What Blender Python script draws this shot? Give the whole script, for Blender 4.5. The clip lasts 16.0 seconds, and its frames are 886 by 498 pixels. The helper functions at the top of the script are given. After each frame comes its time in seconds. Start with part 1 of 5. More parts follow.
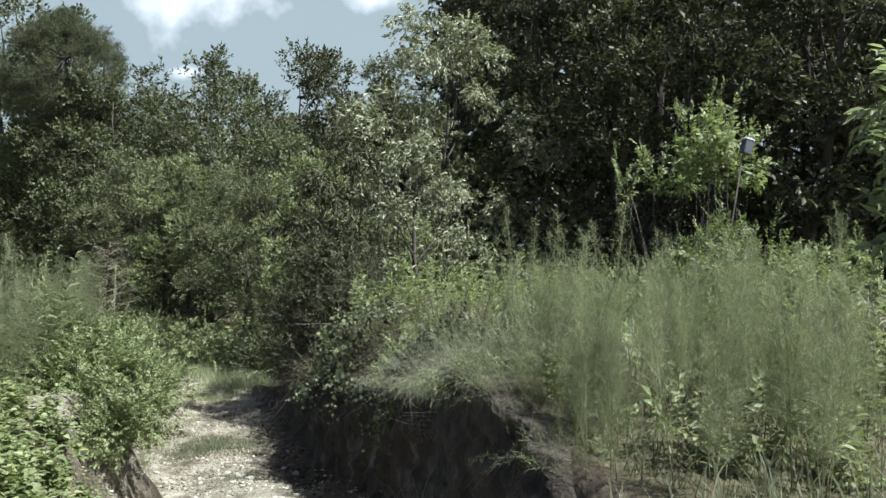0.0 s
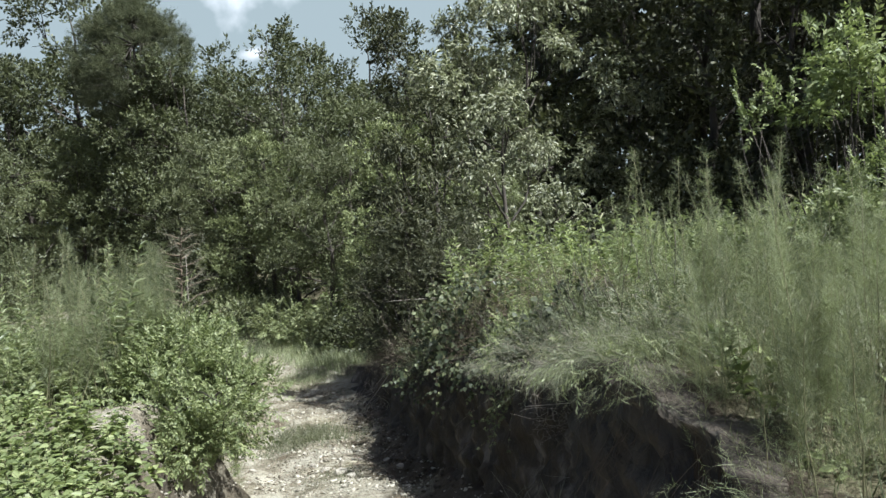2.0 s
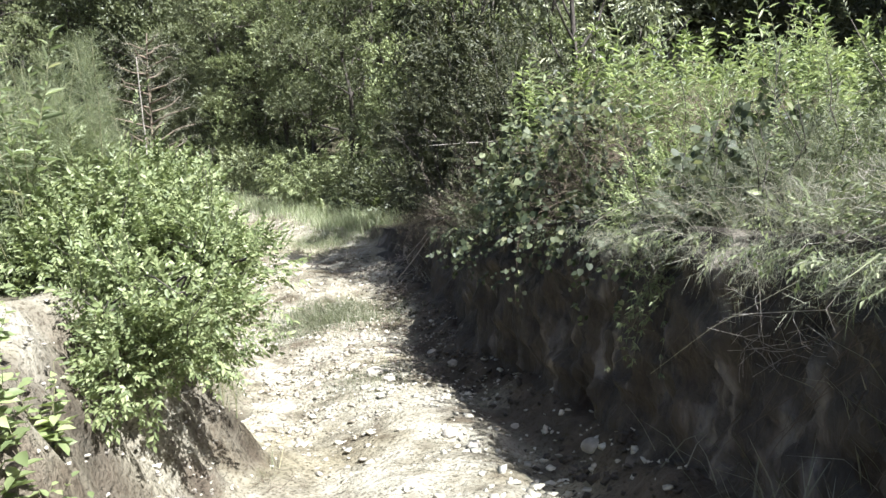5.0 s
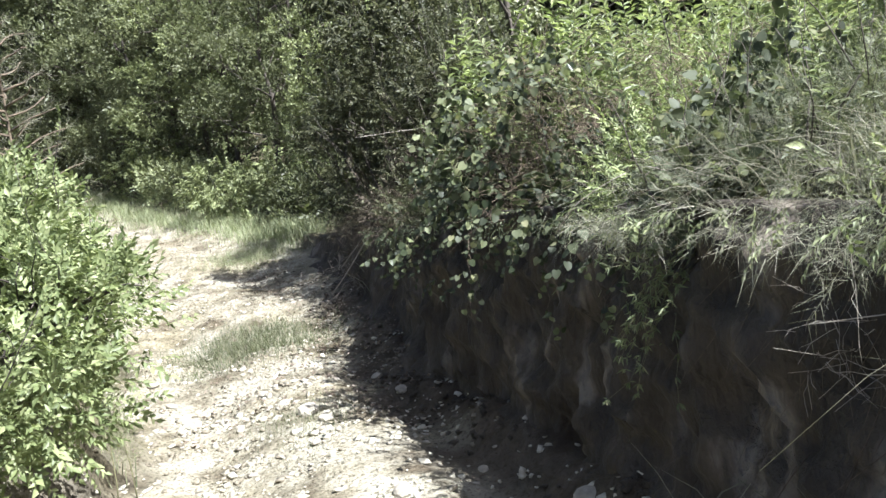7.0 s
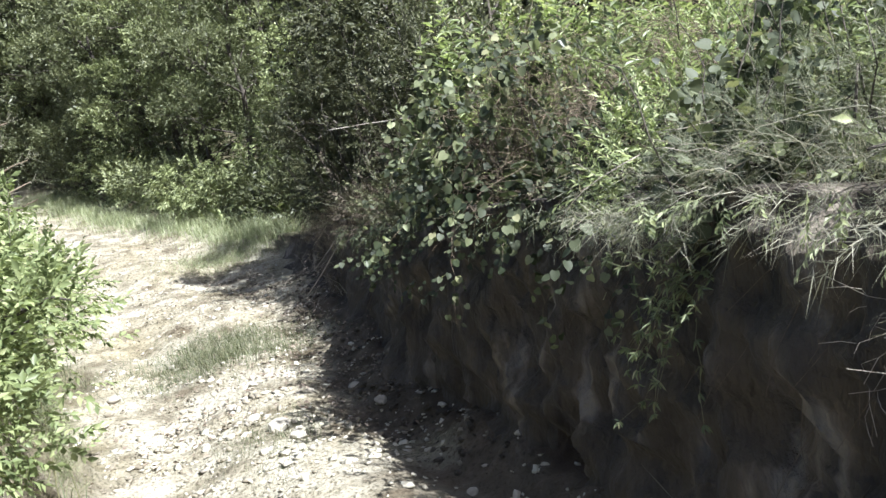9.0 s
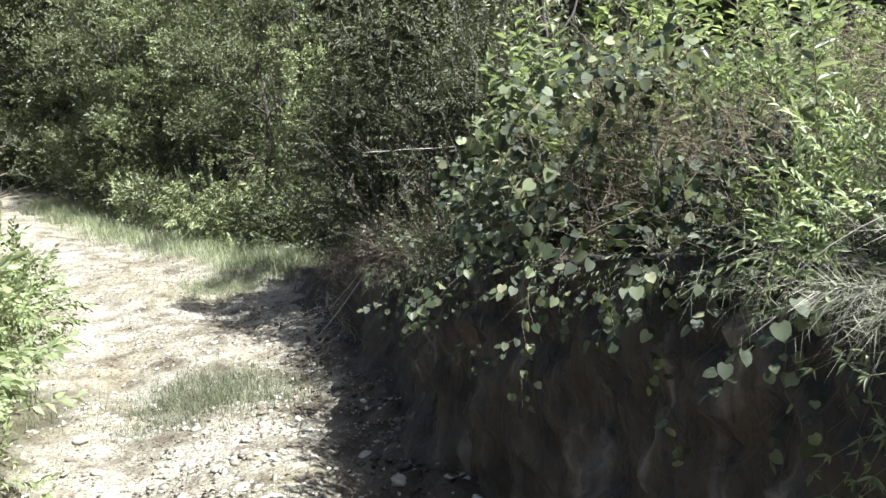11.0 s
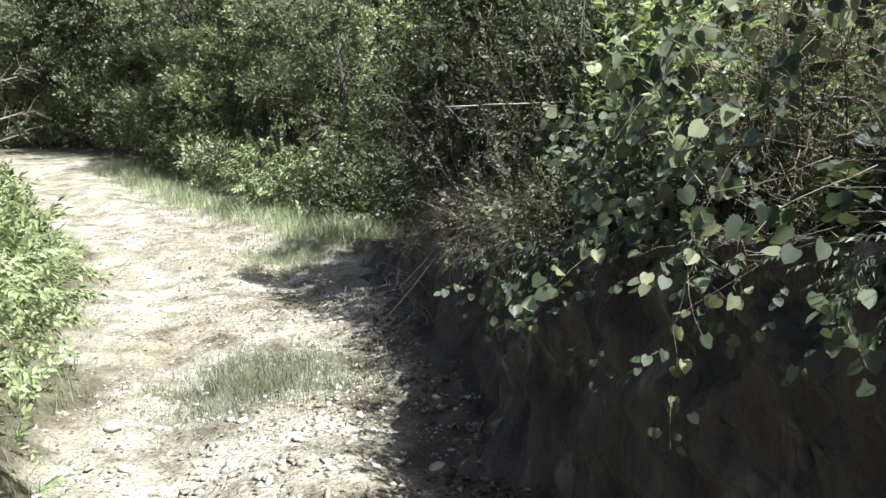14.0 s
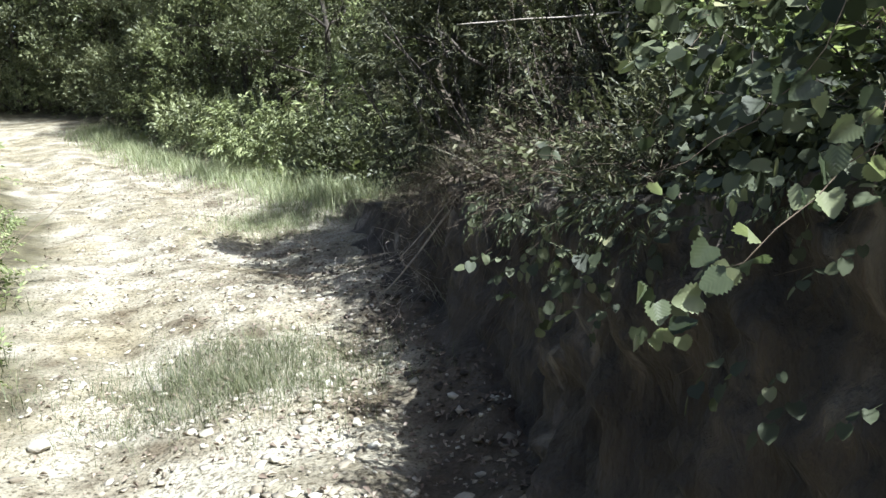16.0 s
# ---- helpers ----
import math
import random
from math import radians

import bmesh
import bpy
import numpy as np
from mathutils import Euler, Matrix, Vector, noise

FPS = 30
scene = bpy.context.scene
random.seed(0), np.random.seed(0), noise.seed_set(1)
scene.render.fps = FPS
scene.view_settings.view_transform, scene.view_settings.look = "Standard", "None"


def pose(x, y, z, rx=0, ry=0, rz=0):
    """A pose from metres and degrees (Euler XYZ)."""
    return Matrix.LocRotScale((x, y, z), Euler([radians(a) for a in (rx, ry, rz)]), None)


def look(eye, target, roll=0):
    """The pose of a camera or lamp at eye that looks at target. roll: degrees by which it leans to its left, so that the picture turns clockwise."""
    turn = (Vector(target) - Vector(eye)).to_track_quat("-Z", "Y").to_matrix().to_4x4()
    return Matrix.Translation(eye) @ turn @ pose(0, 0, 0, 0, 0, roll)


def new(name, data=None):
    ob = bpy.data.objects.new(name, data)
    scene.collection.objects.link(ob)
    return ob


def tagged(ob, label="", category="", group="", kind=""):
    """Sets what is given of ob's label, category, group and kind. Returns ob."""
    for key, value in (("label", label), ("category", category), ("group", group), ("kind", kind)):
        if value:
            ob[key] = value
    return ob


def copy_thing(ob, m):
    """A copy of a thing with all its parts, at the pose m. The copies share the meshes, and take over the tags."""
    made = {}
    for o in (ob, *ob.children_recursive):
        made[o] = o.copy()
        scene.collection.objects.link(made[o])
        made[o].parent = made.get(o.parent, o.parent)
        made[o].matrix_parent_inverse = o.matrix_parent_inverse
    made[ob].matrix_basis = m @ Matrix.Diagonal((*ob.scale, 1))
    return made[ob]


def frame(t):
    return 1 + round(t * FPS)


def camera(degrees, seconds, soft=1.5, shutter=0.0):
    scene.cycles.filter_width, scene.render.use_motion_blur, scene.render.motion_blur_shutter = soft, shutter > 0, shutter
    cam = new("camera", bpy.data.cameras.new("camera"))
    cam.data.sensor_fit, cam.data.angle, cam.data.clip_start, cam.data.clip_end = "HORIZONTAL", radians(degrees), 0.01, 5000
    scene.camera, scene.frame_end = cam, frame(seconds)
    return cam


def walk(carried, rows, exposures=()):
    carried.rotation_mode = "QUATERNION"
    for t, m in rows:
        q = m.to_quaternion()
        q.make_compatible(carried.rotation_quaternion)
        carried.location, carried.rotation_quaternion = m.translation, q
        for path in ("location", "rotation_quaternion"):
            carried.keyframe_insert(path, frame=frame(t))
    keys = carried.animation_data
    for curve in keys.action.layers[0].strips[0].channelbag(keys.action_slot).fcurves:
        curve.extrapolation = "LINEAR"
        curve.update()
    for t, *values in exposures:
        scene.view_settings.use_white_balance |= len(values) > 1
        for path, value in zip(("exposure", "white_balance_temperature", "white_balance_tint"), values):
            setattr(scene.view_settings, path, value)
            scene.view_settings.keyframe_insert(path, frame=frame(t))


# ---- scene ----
cam = camera(54.2, 16.0)
METRES, EYE, TILT, LEAN, TURN = 10.5, 1.6, 0.0, 0.0, 0.0
ROWS = [
    (0.0, 0.0, 0.0, 0.0, 0.0, 0.0, -0.0),
    (0.5, -0.0031, 0.0146, 0.0013, 0.61, 0.22, -0.07),
    (1.0, -0.0091, 0.0402, 0.002, 1.93, -0.12, 0.66),
    (1.5, -0.0181, 0.0834, -0.0, 3.91, -1.46, 2.6),
    (2.0, -0.0285, 0.131, 0.0022, 5.21, -2.31, 4.39),
    (2.5, -0.0441, 0.1859, -0.0053, 5.83, -3.31, 4.21),
    (3.0, -0.0702, 0.247, -0.0147, 6.49, -5.39, 1.88),
    (3.5, -0.0941, 0.3188, -0.028, 7.07, -7.53, 0.47),
    (4.0, -0.1053, 0.364, -0.03, 7.49, -9.3, 0.68),
    (4.5, -0.1097, 0.398, -0.0357, 7.26, -10.53, 2.13),
    (5.0, -0.1123, 0.4344, -0.0429, 6.25, -11.51, 3.97),
    (7.5, -0.1221, 0.5754, -0.0693, 0.65, -12.15, 8.48),
    (8.0, -0.1198, 0.5826, -0.07, 0.04, -12.5, 9.11),
    (10.5, -0.148, 0.6934, -0.091, 0.77, -10.3, 4.56),
    (11.0, -0.1573, 0.7236, -0.095, 1.51, -9.04, 2.86),
    (11.5, -0.1619, 0.7419, -0.1013, 2.42, -8.38, 2.23),
    (12.0, -0.1629, 0.7509, -0.1025, 3.05, -8.0, 2.17),
    (12.5, -0.1647, 0.7677, -0.105, 3.95, -7.86, 2.18),
    (13.0, -0.1686, 0.7916, -0.111, 5.42, -8.38, 1.78),
    (13.5, -0.174, 0.8168, -0.1138, 6.27, -9.54, 1.58),
    (14.0, -0.176, 0.8287, -0.114, 6.5, -10.4, 1.56),
    (14.5, -0.1839, 0.8528, -0.1167, 6.8, -11.87, 1.37),
    (15.0, -0.1908, 0.8925, -0.1249, 6.38, -12.82, 2.88),
    (15.5, -0.1931, 0.9363, -0.1367, 5.87, -12.96, 4.47),
    (16.0, -0.2053, 0.957, -0.1401, 5.67, -12.82, 2.55),
]
walk(cam, [(t, pose(0, 0, EYE, TILT, LEAN, TURN) @ pose(METRES * x, METRES * y, METRES * z, 90 + pitch, roll, yaw)) for t, x, y, z, yaw, pitch, roll in ROWS],
     [(0.0, 1.25, 5600, 7), (2.5, 1.25, 5620, 7), (3.5, 1.72, 5620, 9), (5.0, 2.0, 5620, 10), (12.0, 1.93, 5550, 10), (16.0, 1.9, 5520, 8)])


# ---- light ----
SUN_AZ, SUN_EL = -30.0, 56.0          # azimuth from +x towards +y
world = bpy.data.worlds.new("sky")
scene.world = world
world.use_nodes = True
wn = world.node_tree
sky = wn.nodes.new("ShaderNodeTexSky")
sky.sky_type, sky.sun_disc = "NISHITA", False
sky.sun_elevation, sky.sun_rotation = radians(SUN_EL), radians(90 - SUN_AZ)
sky.air_density, sky.dust_density, sky.ozone_density = 1.0, 5.0, 1.0
wn.links.new(sky.outputs[0], wn.nodes["Background"].inputs[0])
wn.nodes["Background"].inputs[1].default_value = 0.046
sun = new("sun", bpy.data.lights.new("sun", "SUN"))
sun.data.energy, sun.data.angle, sun.data.color = 5.0, radians(0.55), (1.0, 0.95, 0.86)
_s = Vector((math.cos(radians(SUN_AZ)) * math.cos(radians(SUN_EL)), math.sin(radians(SUN_AZ)) * math.cos(radians(SUN_EL)), math.sin(radians(SUN_EL))))
sun.matrix_world = look(_s * 60, (0, 0, 0))


# ---- materials ----
def node_mat(name):
    m = bpy.data.materials.new(name)
    m.use_nodes = True
    nt = m.node_tree
    return m, nt, nt.nodes, nt.links, nt.nodes["Principled BSDF"]


def ramp(ns, stops):
    r = ns.new("ShaderNodeValToRGB")
    els = r.color_ramp.elements
    while len(els) < len(stops):
        els.new(0.5)
    for e, (p, c) in zip(els, stops):
        e.position, e.color = p, (*c, 1)
    return r


def leaf_mat(name, dark, mid, light, rough=0.42, through_part=0.3, odd=None, single=False, sat=0.84, hue=0.488, spec=0.35, vary=0.35):
    """Leaf: colour differs from leaf to leaf and from plant to plant; part of the light passes through."""
    m, nt, ns, ln, bsdf = node_mat(name)
    geo, info = ns.new("ShaderNodeNewGeometry"), ns.new("ShaderNodeObjectInfo")
    stops = [(0.0, dark), (0.5, mid), (0.93, light)] + ([(1.0, odd)] if odd else [])
    r = ramp(ns, stops)
    ln.new(info.outputs["Random"] if single else geo.outputs["Random Per Island"], r.inputs[0])
    if single:
        # side veins run out and forward from the midrib
        spot, axes, side, slant, vein, bump = (ns.new("ShaderNode" + k) for k in ("TexCoord", "SeparateXYZ", "Math", "Math", "Math", "Bump"))
        side.operation, slant.operation, vein.operation = "ABSOLUTE", "MULTIPLY_ADD", "PINGPONG"
        slant.inputs[1].default_value, vein.inputs[1].default_value = -0.8, 0.08
        bump.inputs["Strength"].default_value, bump.inputs["Distance"].default_value = 0.07, 0.05
        ln.new(spot.outputs["Object"], axes.inputs[0])
        ln.new(axes.outputs["X"], side.inputs[0])
        ln.new(side.outputs[0], slant.inputs[0])
        ln.new(axes.outputs["Y"], slant.inputs[2])
        ln.new(slant.outputs[0], vein.inputs[0])
        ln.new(vein.outputs[0], bump.inputs["Height"])
        ln.new(bump.outputs[0], bsdf.inputs["Normal"])
    tex = ns.new("ShaderNodeTexNoise")
    tex.inputs["Scale"].default_value, tex.inputs["Detail"].default_value = 1.7, 3
    tc = ns.new("ShaderNodeTexCoord")
    ln.new(tc.outputs["Object"], tex.inputs["Vector"])
    add = ns.new("ShaderNodeMath")
    add.operation = "MULTIPLY_ADD"
    add.inputs[1].default_value, add.inputs[2].default_value = vary, 0.795 - vary / 2
    ln.new(info.outputs["Random"], add.inputs[0])
    add2 = ns.new("ShaderNodeMath")
    add2.operation = "MULTIPLY_ADD"
    add2.inputs[1].default_value = 0.5
    ln.new(tex.outputs[0], add2.inputs[0])
    ln.new(add.outputs[0], add2.inputs[2])
    hsv = ns.new("ShaderNodeHueSaturation")
    hsv.inputs["Saturation"].default_value, hsv.inputs["Hue"].default_value = sat, hue
    ln.new(r.outputs[0], hsv.inputs["Color"])
    ln.new(add2.outputs[0], hsv.inputs["Value"])
    ln.new(hsv.outputs[0], bsdf.inputs["Base Color"])
    bsdf.inputs["Roughness"].default_value = rough
    bsdf.inputs["Specular IOR Level"].default_value = spec
    tr = ns.new("ShaderNodeBsdfTranslucent")
    yel = ns.new("ShaderNodeMixRGB")
    yel.blend_type, yel.inputs[0].default_value = "MULTIPLY", 1.0
    yel.inputs[2].default_value = (1.15, 1.22, 0.84, 1)
    ln.new(hsv.outputs[0], yel.inputs[1])
    ln.new(yel.outputs[0], tr.inputs[0])
    mix = ns.new("ShaderNodeMixShader")
    mix.inputs[0].default_value = through_part
    ln.new(bsdf.outputs[0], mix.inputs[1])
    ln.new(tr.outputs[0], mix.inputs[2])
    ln.new(mix.outputs[0], ns["Material Output"].inputs[0])
    return m


def rough_mat(name, a, b, scale, rough=0.9, bump=0.5, dist=0.02, stretch=(1, 1, 1), c=None):
    m, nt, ns, ln, bsdf = node_mat(name)
    tc, mp, tex, fine = ns.new("ShaderNodeTexCoord"), ns.new("ShaderNodeMapping"), ns.new("ShaderNodeTexNoise"), ns.new("ShaderNodeTexNoise")
    mp.inputs["Scale"].default_value = stretch
    ln.new(tc.outputs["Object"], mp.inputs[0])
    for t, s, d in ((tex, scale, 6), (fine, scale * 7, 5)):
        t.inputs["Scale"].default_value, t.inputs["Detail"].default_value = s, d
        ln.new(mp.outputs[0], t.inputs["Vector"])
    r = ramp(ns, [(0.3, a), (0.58, b)] + ([(0.72, c)] if c else []))
    ln.new(tex.outputs[0], r.inputs[0])
    ln.new(r.outputs[0], bsdf.inputs["Base Color"])
    bsdf.inputs["Roughness"].default_value = rough
    bp = ns.new("ShaderNodeBump")
    bp.inputs["Strength"].default_value, bp.inputs["Distance"].default_value = bump, dist
    ln.new(fine.outputs[0], bp.inputs["Height"])
    ln.new(bp.outputs[0], bsdf.inputs["Normal"])
    return m


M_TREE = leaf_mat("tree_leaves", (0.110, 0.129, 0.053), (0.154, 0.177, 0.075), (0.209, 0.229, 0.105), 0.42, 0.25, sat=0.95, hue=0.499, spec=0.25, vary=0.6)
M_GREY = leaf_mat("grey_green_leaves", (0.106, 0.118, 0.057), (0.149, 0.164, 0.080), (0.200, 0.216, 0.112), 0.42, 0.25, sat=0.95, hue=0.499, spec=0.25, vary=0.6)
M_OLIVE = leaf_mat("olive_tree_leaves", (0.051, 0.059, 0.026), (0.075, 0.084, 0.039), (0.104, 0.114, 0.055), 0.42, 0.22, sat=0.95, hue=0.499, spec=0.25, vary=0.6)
# leaf tones set near black, with the deep shade of wood and thickets included
M_OAK = leaf_mat("shade_toned_leaves", (0.028, 0.033, 0.016), (0.053, 0.060, 0.031), (0.104, 0.109, 0.061), 0.45, 0.22, sat=1.0, hue=0.485, spec=0.2)
M_CENTRE = leaf_mat("drooping_vine_leaves", (0.105, 0.120, 0.060), (0.172, 0.187, 0.098), (0.29, 0.297, 0.182), 0.34, 0.25, hue=0.493)
M_PINE = leaf_mat("pine_needles", (0.044, 0.054, 0.024), (0.072, 0.086, 0.040), (0.118, 0.132, 0.062), 0.5, 0.1, sat=0.95, spec=0.2)
M_SHRUB = leaf_mat("shrub_leaves", (0.109, 0.137, 0.059), (0.184, 0.219, 0.098), (0.274, 0.302, 0.151), 0.48, 0.35, sat=1.03, hue=0.495)
M_FENNEL = leaf_mat("feathery_leaves", (0.097, 0.121, 0.053), (0.160, 0.190, 0.086), (0.243, 0.268, 0.136), 0.45, 0.4, vary=0.6)
M_WEED = leaf_mat("weed_leaves", (0.125, 0.155, 0.072), (0.19, 0.225, 0.106), (0.28, 0.31, 0.16), 0.40, 0.4, (0.30, 0.29, 0.15), sat=0.88, hue=0.497)
# vine leaf colours lowered to carry the shade under the overhanging growth
M_VINE_SHADE = leaf_mat("shade_toned_vine_leaves", (0.024, 0.031, 0.015), (0.045, 0.057, 0.027), (0.110, 0.126, 0.064), 0.6, 0.32, (0.208, 0.208, 0.104), sat=0.92, hue=0.492)
M_VINELEAF = leaf_mat("single_vine_leaf", (0.026, 0.038, 0.018), (0.075, 0.095, 0.048), (0.20, 0.225, 0.115), 0.30, 0.4, (0.24, 0.24, 0.12), True, sat=0.92, hue=0.49, spec=0.45)
M_BROADLEAF = leaf_mat("single_broad_leaf", (0.106, 0.132, 0.061), (0.162, 0.191, 0.090), (0.238, 0.264, 0.136), 0.42, 0.35, None, True, sat=0.92)
M_GRASS = leaf_mat("grass_blades", (0.046, 0.060, 0.026), (0.080, 0.094, 0.045), (0.145, 0.150, 0.080), 0.6, 0.3, (0.27, 0.235, 0.145), sat=0.95)
M_PALEGRASS = leaf_mat("pale_verge_grass", (0.12, 0.15, 0.068), (0.19, 0.225, 0.108), (0.30, 0.32, 0.17), 0.6, 0.4, (0.34, 0.32, 0.20))
M_WIRY = leaf_mat("wiry_stems", (0.085, 0.098, 0.052), (0.135, 0.146, 0.085), (0.25, 0.25, 0.17), 0.7, 0.25)
M_DRYGRASS = leaf_mat("dry_grass", (0.12, 0.125, 0.075), (0.20, 0.197, 0.125), (0.32, 0.30, 0.215), 0.6, 0.3)
M_DRY = leaf_mat("dry_leaves", (0.10, 0.075, 0.048), (0.16, 0.12, 0.08), (0.28, 0.23, 0.165), 0.7, 0.15)
# dead brown leaves, toned extra dark to hold the shade at the bank corner
M_DEADLEAF = leaf_mat("shade_dark_dead_leaves", (0.020, 0.016, 0.010), (0.045, 0.036, 0.023), (0.105, 0.088, 0.058), 0.8, 0.15, (0.16, 0.16, 0.09), spec=0.15)
M_BARK = rough_mat("bark", (0.025, 0.020, 0.016), (0.070, 0.058, 0.046), 5, 0.9, 0.8, 0.03, (1, 1, 0.25))
M_STEM = rough_mat("green_stem", (0.10, 0.10, 0.05), (0.17, 0.16, 0.08), 12, 0.7, 0.2, 0.004)
M_TWIG = rough_mat("dead_twig", (0.18, 0.15, 0.12), (0.36, 0.32, 0.27), 20, 0.85, 0.4, 0.004)
M_ROOT = rough_mat("dry_roots", (0.042, 0.032, 0.022), (0.11, 0.083, 0.056), 20, 0.9, 0.2, 0.003)
M_DEADSTEM = rough_mat("dead_stems", (0.055, 0.040, 0.027), (0.15, 0.115, 0.078), 20, 0.9, 0.2, 0.003)
M_STONE = rough_mat("stone", (0.17, 0.15, 0.12), (0.36, 0.33, 0.27), 9, 0.85, 0.6, 0.01)
M_BOX = rough_mat("dark_grey_plastic", (0.045, 0.05, 0.055), (0.07, 0.075, 0.085), 10, 0.5, 0.1, 0.003)
M_LID = rough_mat("pale_plastic", (0.55, 0.58, 0.62), (0.68, 0.70, 0.73), 8, 0.35, 0.05, 0.002)


def ground_mat():
    m, nt, ns, ln, bsdf = node_mat("track_and_soil")
    tc, geo = ns.new("ShaderNodeTexCoord"), ns.new("ShaderNodeNewGeometry")

    def tex(scale, detail=6, stretch=(1, 1, 1)):
        mp, t = ns.new("ShaderNodeMapping"), ns.new("ShaderNodeTexNoise")
        mp.inputs["Scale"].default_value = stretch
        ln.new(tc.outputs["Object"], mp.inputs[0])
        ln.new(mp.outputs[0], t.inputs["Vector"])
        t.inputs["Scale"].default_value, t.inputs["Detail"].default_value = scale, detail
        t.inputs["Roughness"].default_value = 0.62
        return t

    def mixed(fac, a, b):
        x = ns.new("ShaderNodeMixRGB")
        ln.new(fac, x.inputs[0])
        ln.new(a, x.inputs[1])
        ln.new(b, x.inputs[2])
        return x.outputs[0]

    sand = ramp(ns, [(0.32, (0.115, 0.095, 0.065)), (0.45, (0.235, 0.212, 0.157)), (0.64, (0.385, 0.36, 0.285))])
    ln.new(tex(2.3, 9).outputs[0], sand.inputs[0])
    speck = ramp(ns, [(0.38, (0.30, 0.27, 0.22)), (0.47, (1, 1, 1))])
    ln.new(tex(38, 4).outputs[0], speck.inputs[0])
    sandy = ns.new("ShaderNodeMixRGB")
    sandy.blend_type, sandy.inputs[0].default_value = "MULTIPLY", 0.85
    ln.new(sand.outputs[0], sandy.inputs[1])
    ln.new(speck.outputs[0], sandy.inputs[2])
    broad = ramp(ns, [(0.36, (0.80, 0.765, 0.68)), (0.55, (1, 1, 1))])
    ln.new(tex(0.75, 5).outputs[0], broad.inputs[0])
    patch = ns.new("ShaderNodeMixRGB")
    patch.blend_type, patch.inputs[0].default_value = "MULTIPLY", 1.0
    ln.new(sandy.outputs[0], patch.inputs[1])
    ln.new(broad.outputs[0], patch.inputs[2])
    sandy = patch
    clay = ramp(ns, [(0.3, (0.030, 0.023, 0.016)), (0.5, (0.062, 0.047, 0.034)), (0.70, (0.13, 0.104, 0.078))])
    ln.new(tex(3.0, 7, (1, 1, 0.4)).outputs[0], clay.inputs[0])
    soil = ramp(ns, [(0.3, (0.05, 0.042, 0.028)), (0.5, (0.095, 0.085, 0.05)), (0.7, (0.14, 0.125, 0.075))])
    ln.new(tex(4.0, 8).outputs[0], soil.inputs[0])
    track, face = ns.new("ShaderNodeAttribute"), ns.new("ShaderNodeAttribute")
    track.attribute_name, face.attribute_name = "track", "face"
    c = mixed(track.outputs["Fac"], soil.outputs[0], sandy.outputs[0])
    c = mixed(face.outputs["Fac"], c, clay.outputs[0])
    ln.new(c, bsdf.inputs["Base Color"])
    bsdf.inputs["Roughness"].default_value = 0.95
    bsdf.inputs["Specular IOR Level"].default_value = 0.15
    b1, b2 = ns.new("ShaderNodeBump"), ns.new("ShaderNodeBump")
    b1.inputs["Strength"].default_value, b1.inputs["Distance"].default_value = 1.0, 0.10
    b2.inputs["Strength"].default_value, b2.inputs["Distance"].default_value = 0.9, 0.03
    ln.new(tex(5, 6).outputs[0], b1.inputs["Height"])
    ln.new(tex(30, 5).outputs[0], b2.inputs["Height"])
    ln.new(b1.outputs[0], b2.inputs["Normal"])
    ln.new(b2.outputs[0], bsdf.inputs["Normal"])
    return m


M_GROUND = ground_mat()
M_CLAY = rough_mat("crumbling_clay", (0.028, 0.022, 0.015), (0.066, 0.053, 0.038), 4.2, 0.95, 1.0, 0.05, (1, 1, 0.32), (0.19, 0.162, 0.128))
M_DARKCLOD = rough_mat("brown_clod", (0.10, 0.082, 0.056), (0.25, 0.22, 0.165), 7, 0.95, 0.6, 0.012)
M_CLOD = rough_mat("sandy_clod", (0.24, 0.21, 0.155), (0.50, 0.47, 0.38), 7, 0.95, 0.6, 0.012)


def cloud_mat():
    m, nt, ns, ln, bsdf = node_mat("cloud")
    tc, tex = ns.new("ShaderNodeTexCoord"), ns.new("ShaderNodeTexNoise")
    ln.new(tc.outputs["Object"], tex.inputs["Vector"])
    tex.inputs["Scale"].default_value, tex.inputs["Detail"].default_value = 0.012, 8
    grad = ns.new("ShaderNodeTexGradient")
    grad.gradient_type = "SPHERICAL"
    mp = ns.new("ShaderNodeMapping")
    mp.inputs["Location"].default_value, mp.inputs["Scale"].default_value = (-1, 0, -1), (2, 0, 2)
    ln.new(tc.outputs["Generated"], mp.inputs[0])
    ln.new(mp.outputs[0], grad.inputs[0])
    a = ns.new("ShaderNodeMath")
    a.operation = "MULTIPLY_ADD"
    a.inputs[1].default_value = 1.7
    ln.new(tex.outputs[0], a.inputs[0])
    ln.new(grad.outputs["Fac"], a.inputs[2])
    half = ns.new("ShaderNodeMath")
    half.operation, half.inputs[1].default_value = "MULTIPLY", 0.5
    ln.new(a.outputs[0], half.inputs[0])
    r = ramp(ns, [(0.58, (0, 0, 0)), (0.72, (0.5, 0.5, 0.5)), (0.84, (1, 1, 1))])
    ln.new(half.outputs[0], r.inputs[0])
    em, tr, mix = ns.new("ShaderNodeEmission"), ns.new("ShaderNodeBsdfTransparent"), ns.new("ShaderNodeMixShader")
    em.inputs[0].default_value, em.inputs[1].default_value = (1, 0.99, 0.97, 1), 0.5
    ln.new(r.outputs[0], mix.inputs[0])
    ln.new(tr.outputs[0], mix.inputs[1])
    ln.new(em.outputs[0], mix.inputs[2])
    ln.new(mix.outputs[0], ns["Material Output"].inputs[0])
    return m


M_CLOUD = cloud_mat()


# ---- geometry helpers ----
def unit(v):
    return v / np.maximum(np.linalg.norm(v, axis=-1, keepdims=True), 1e-9)


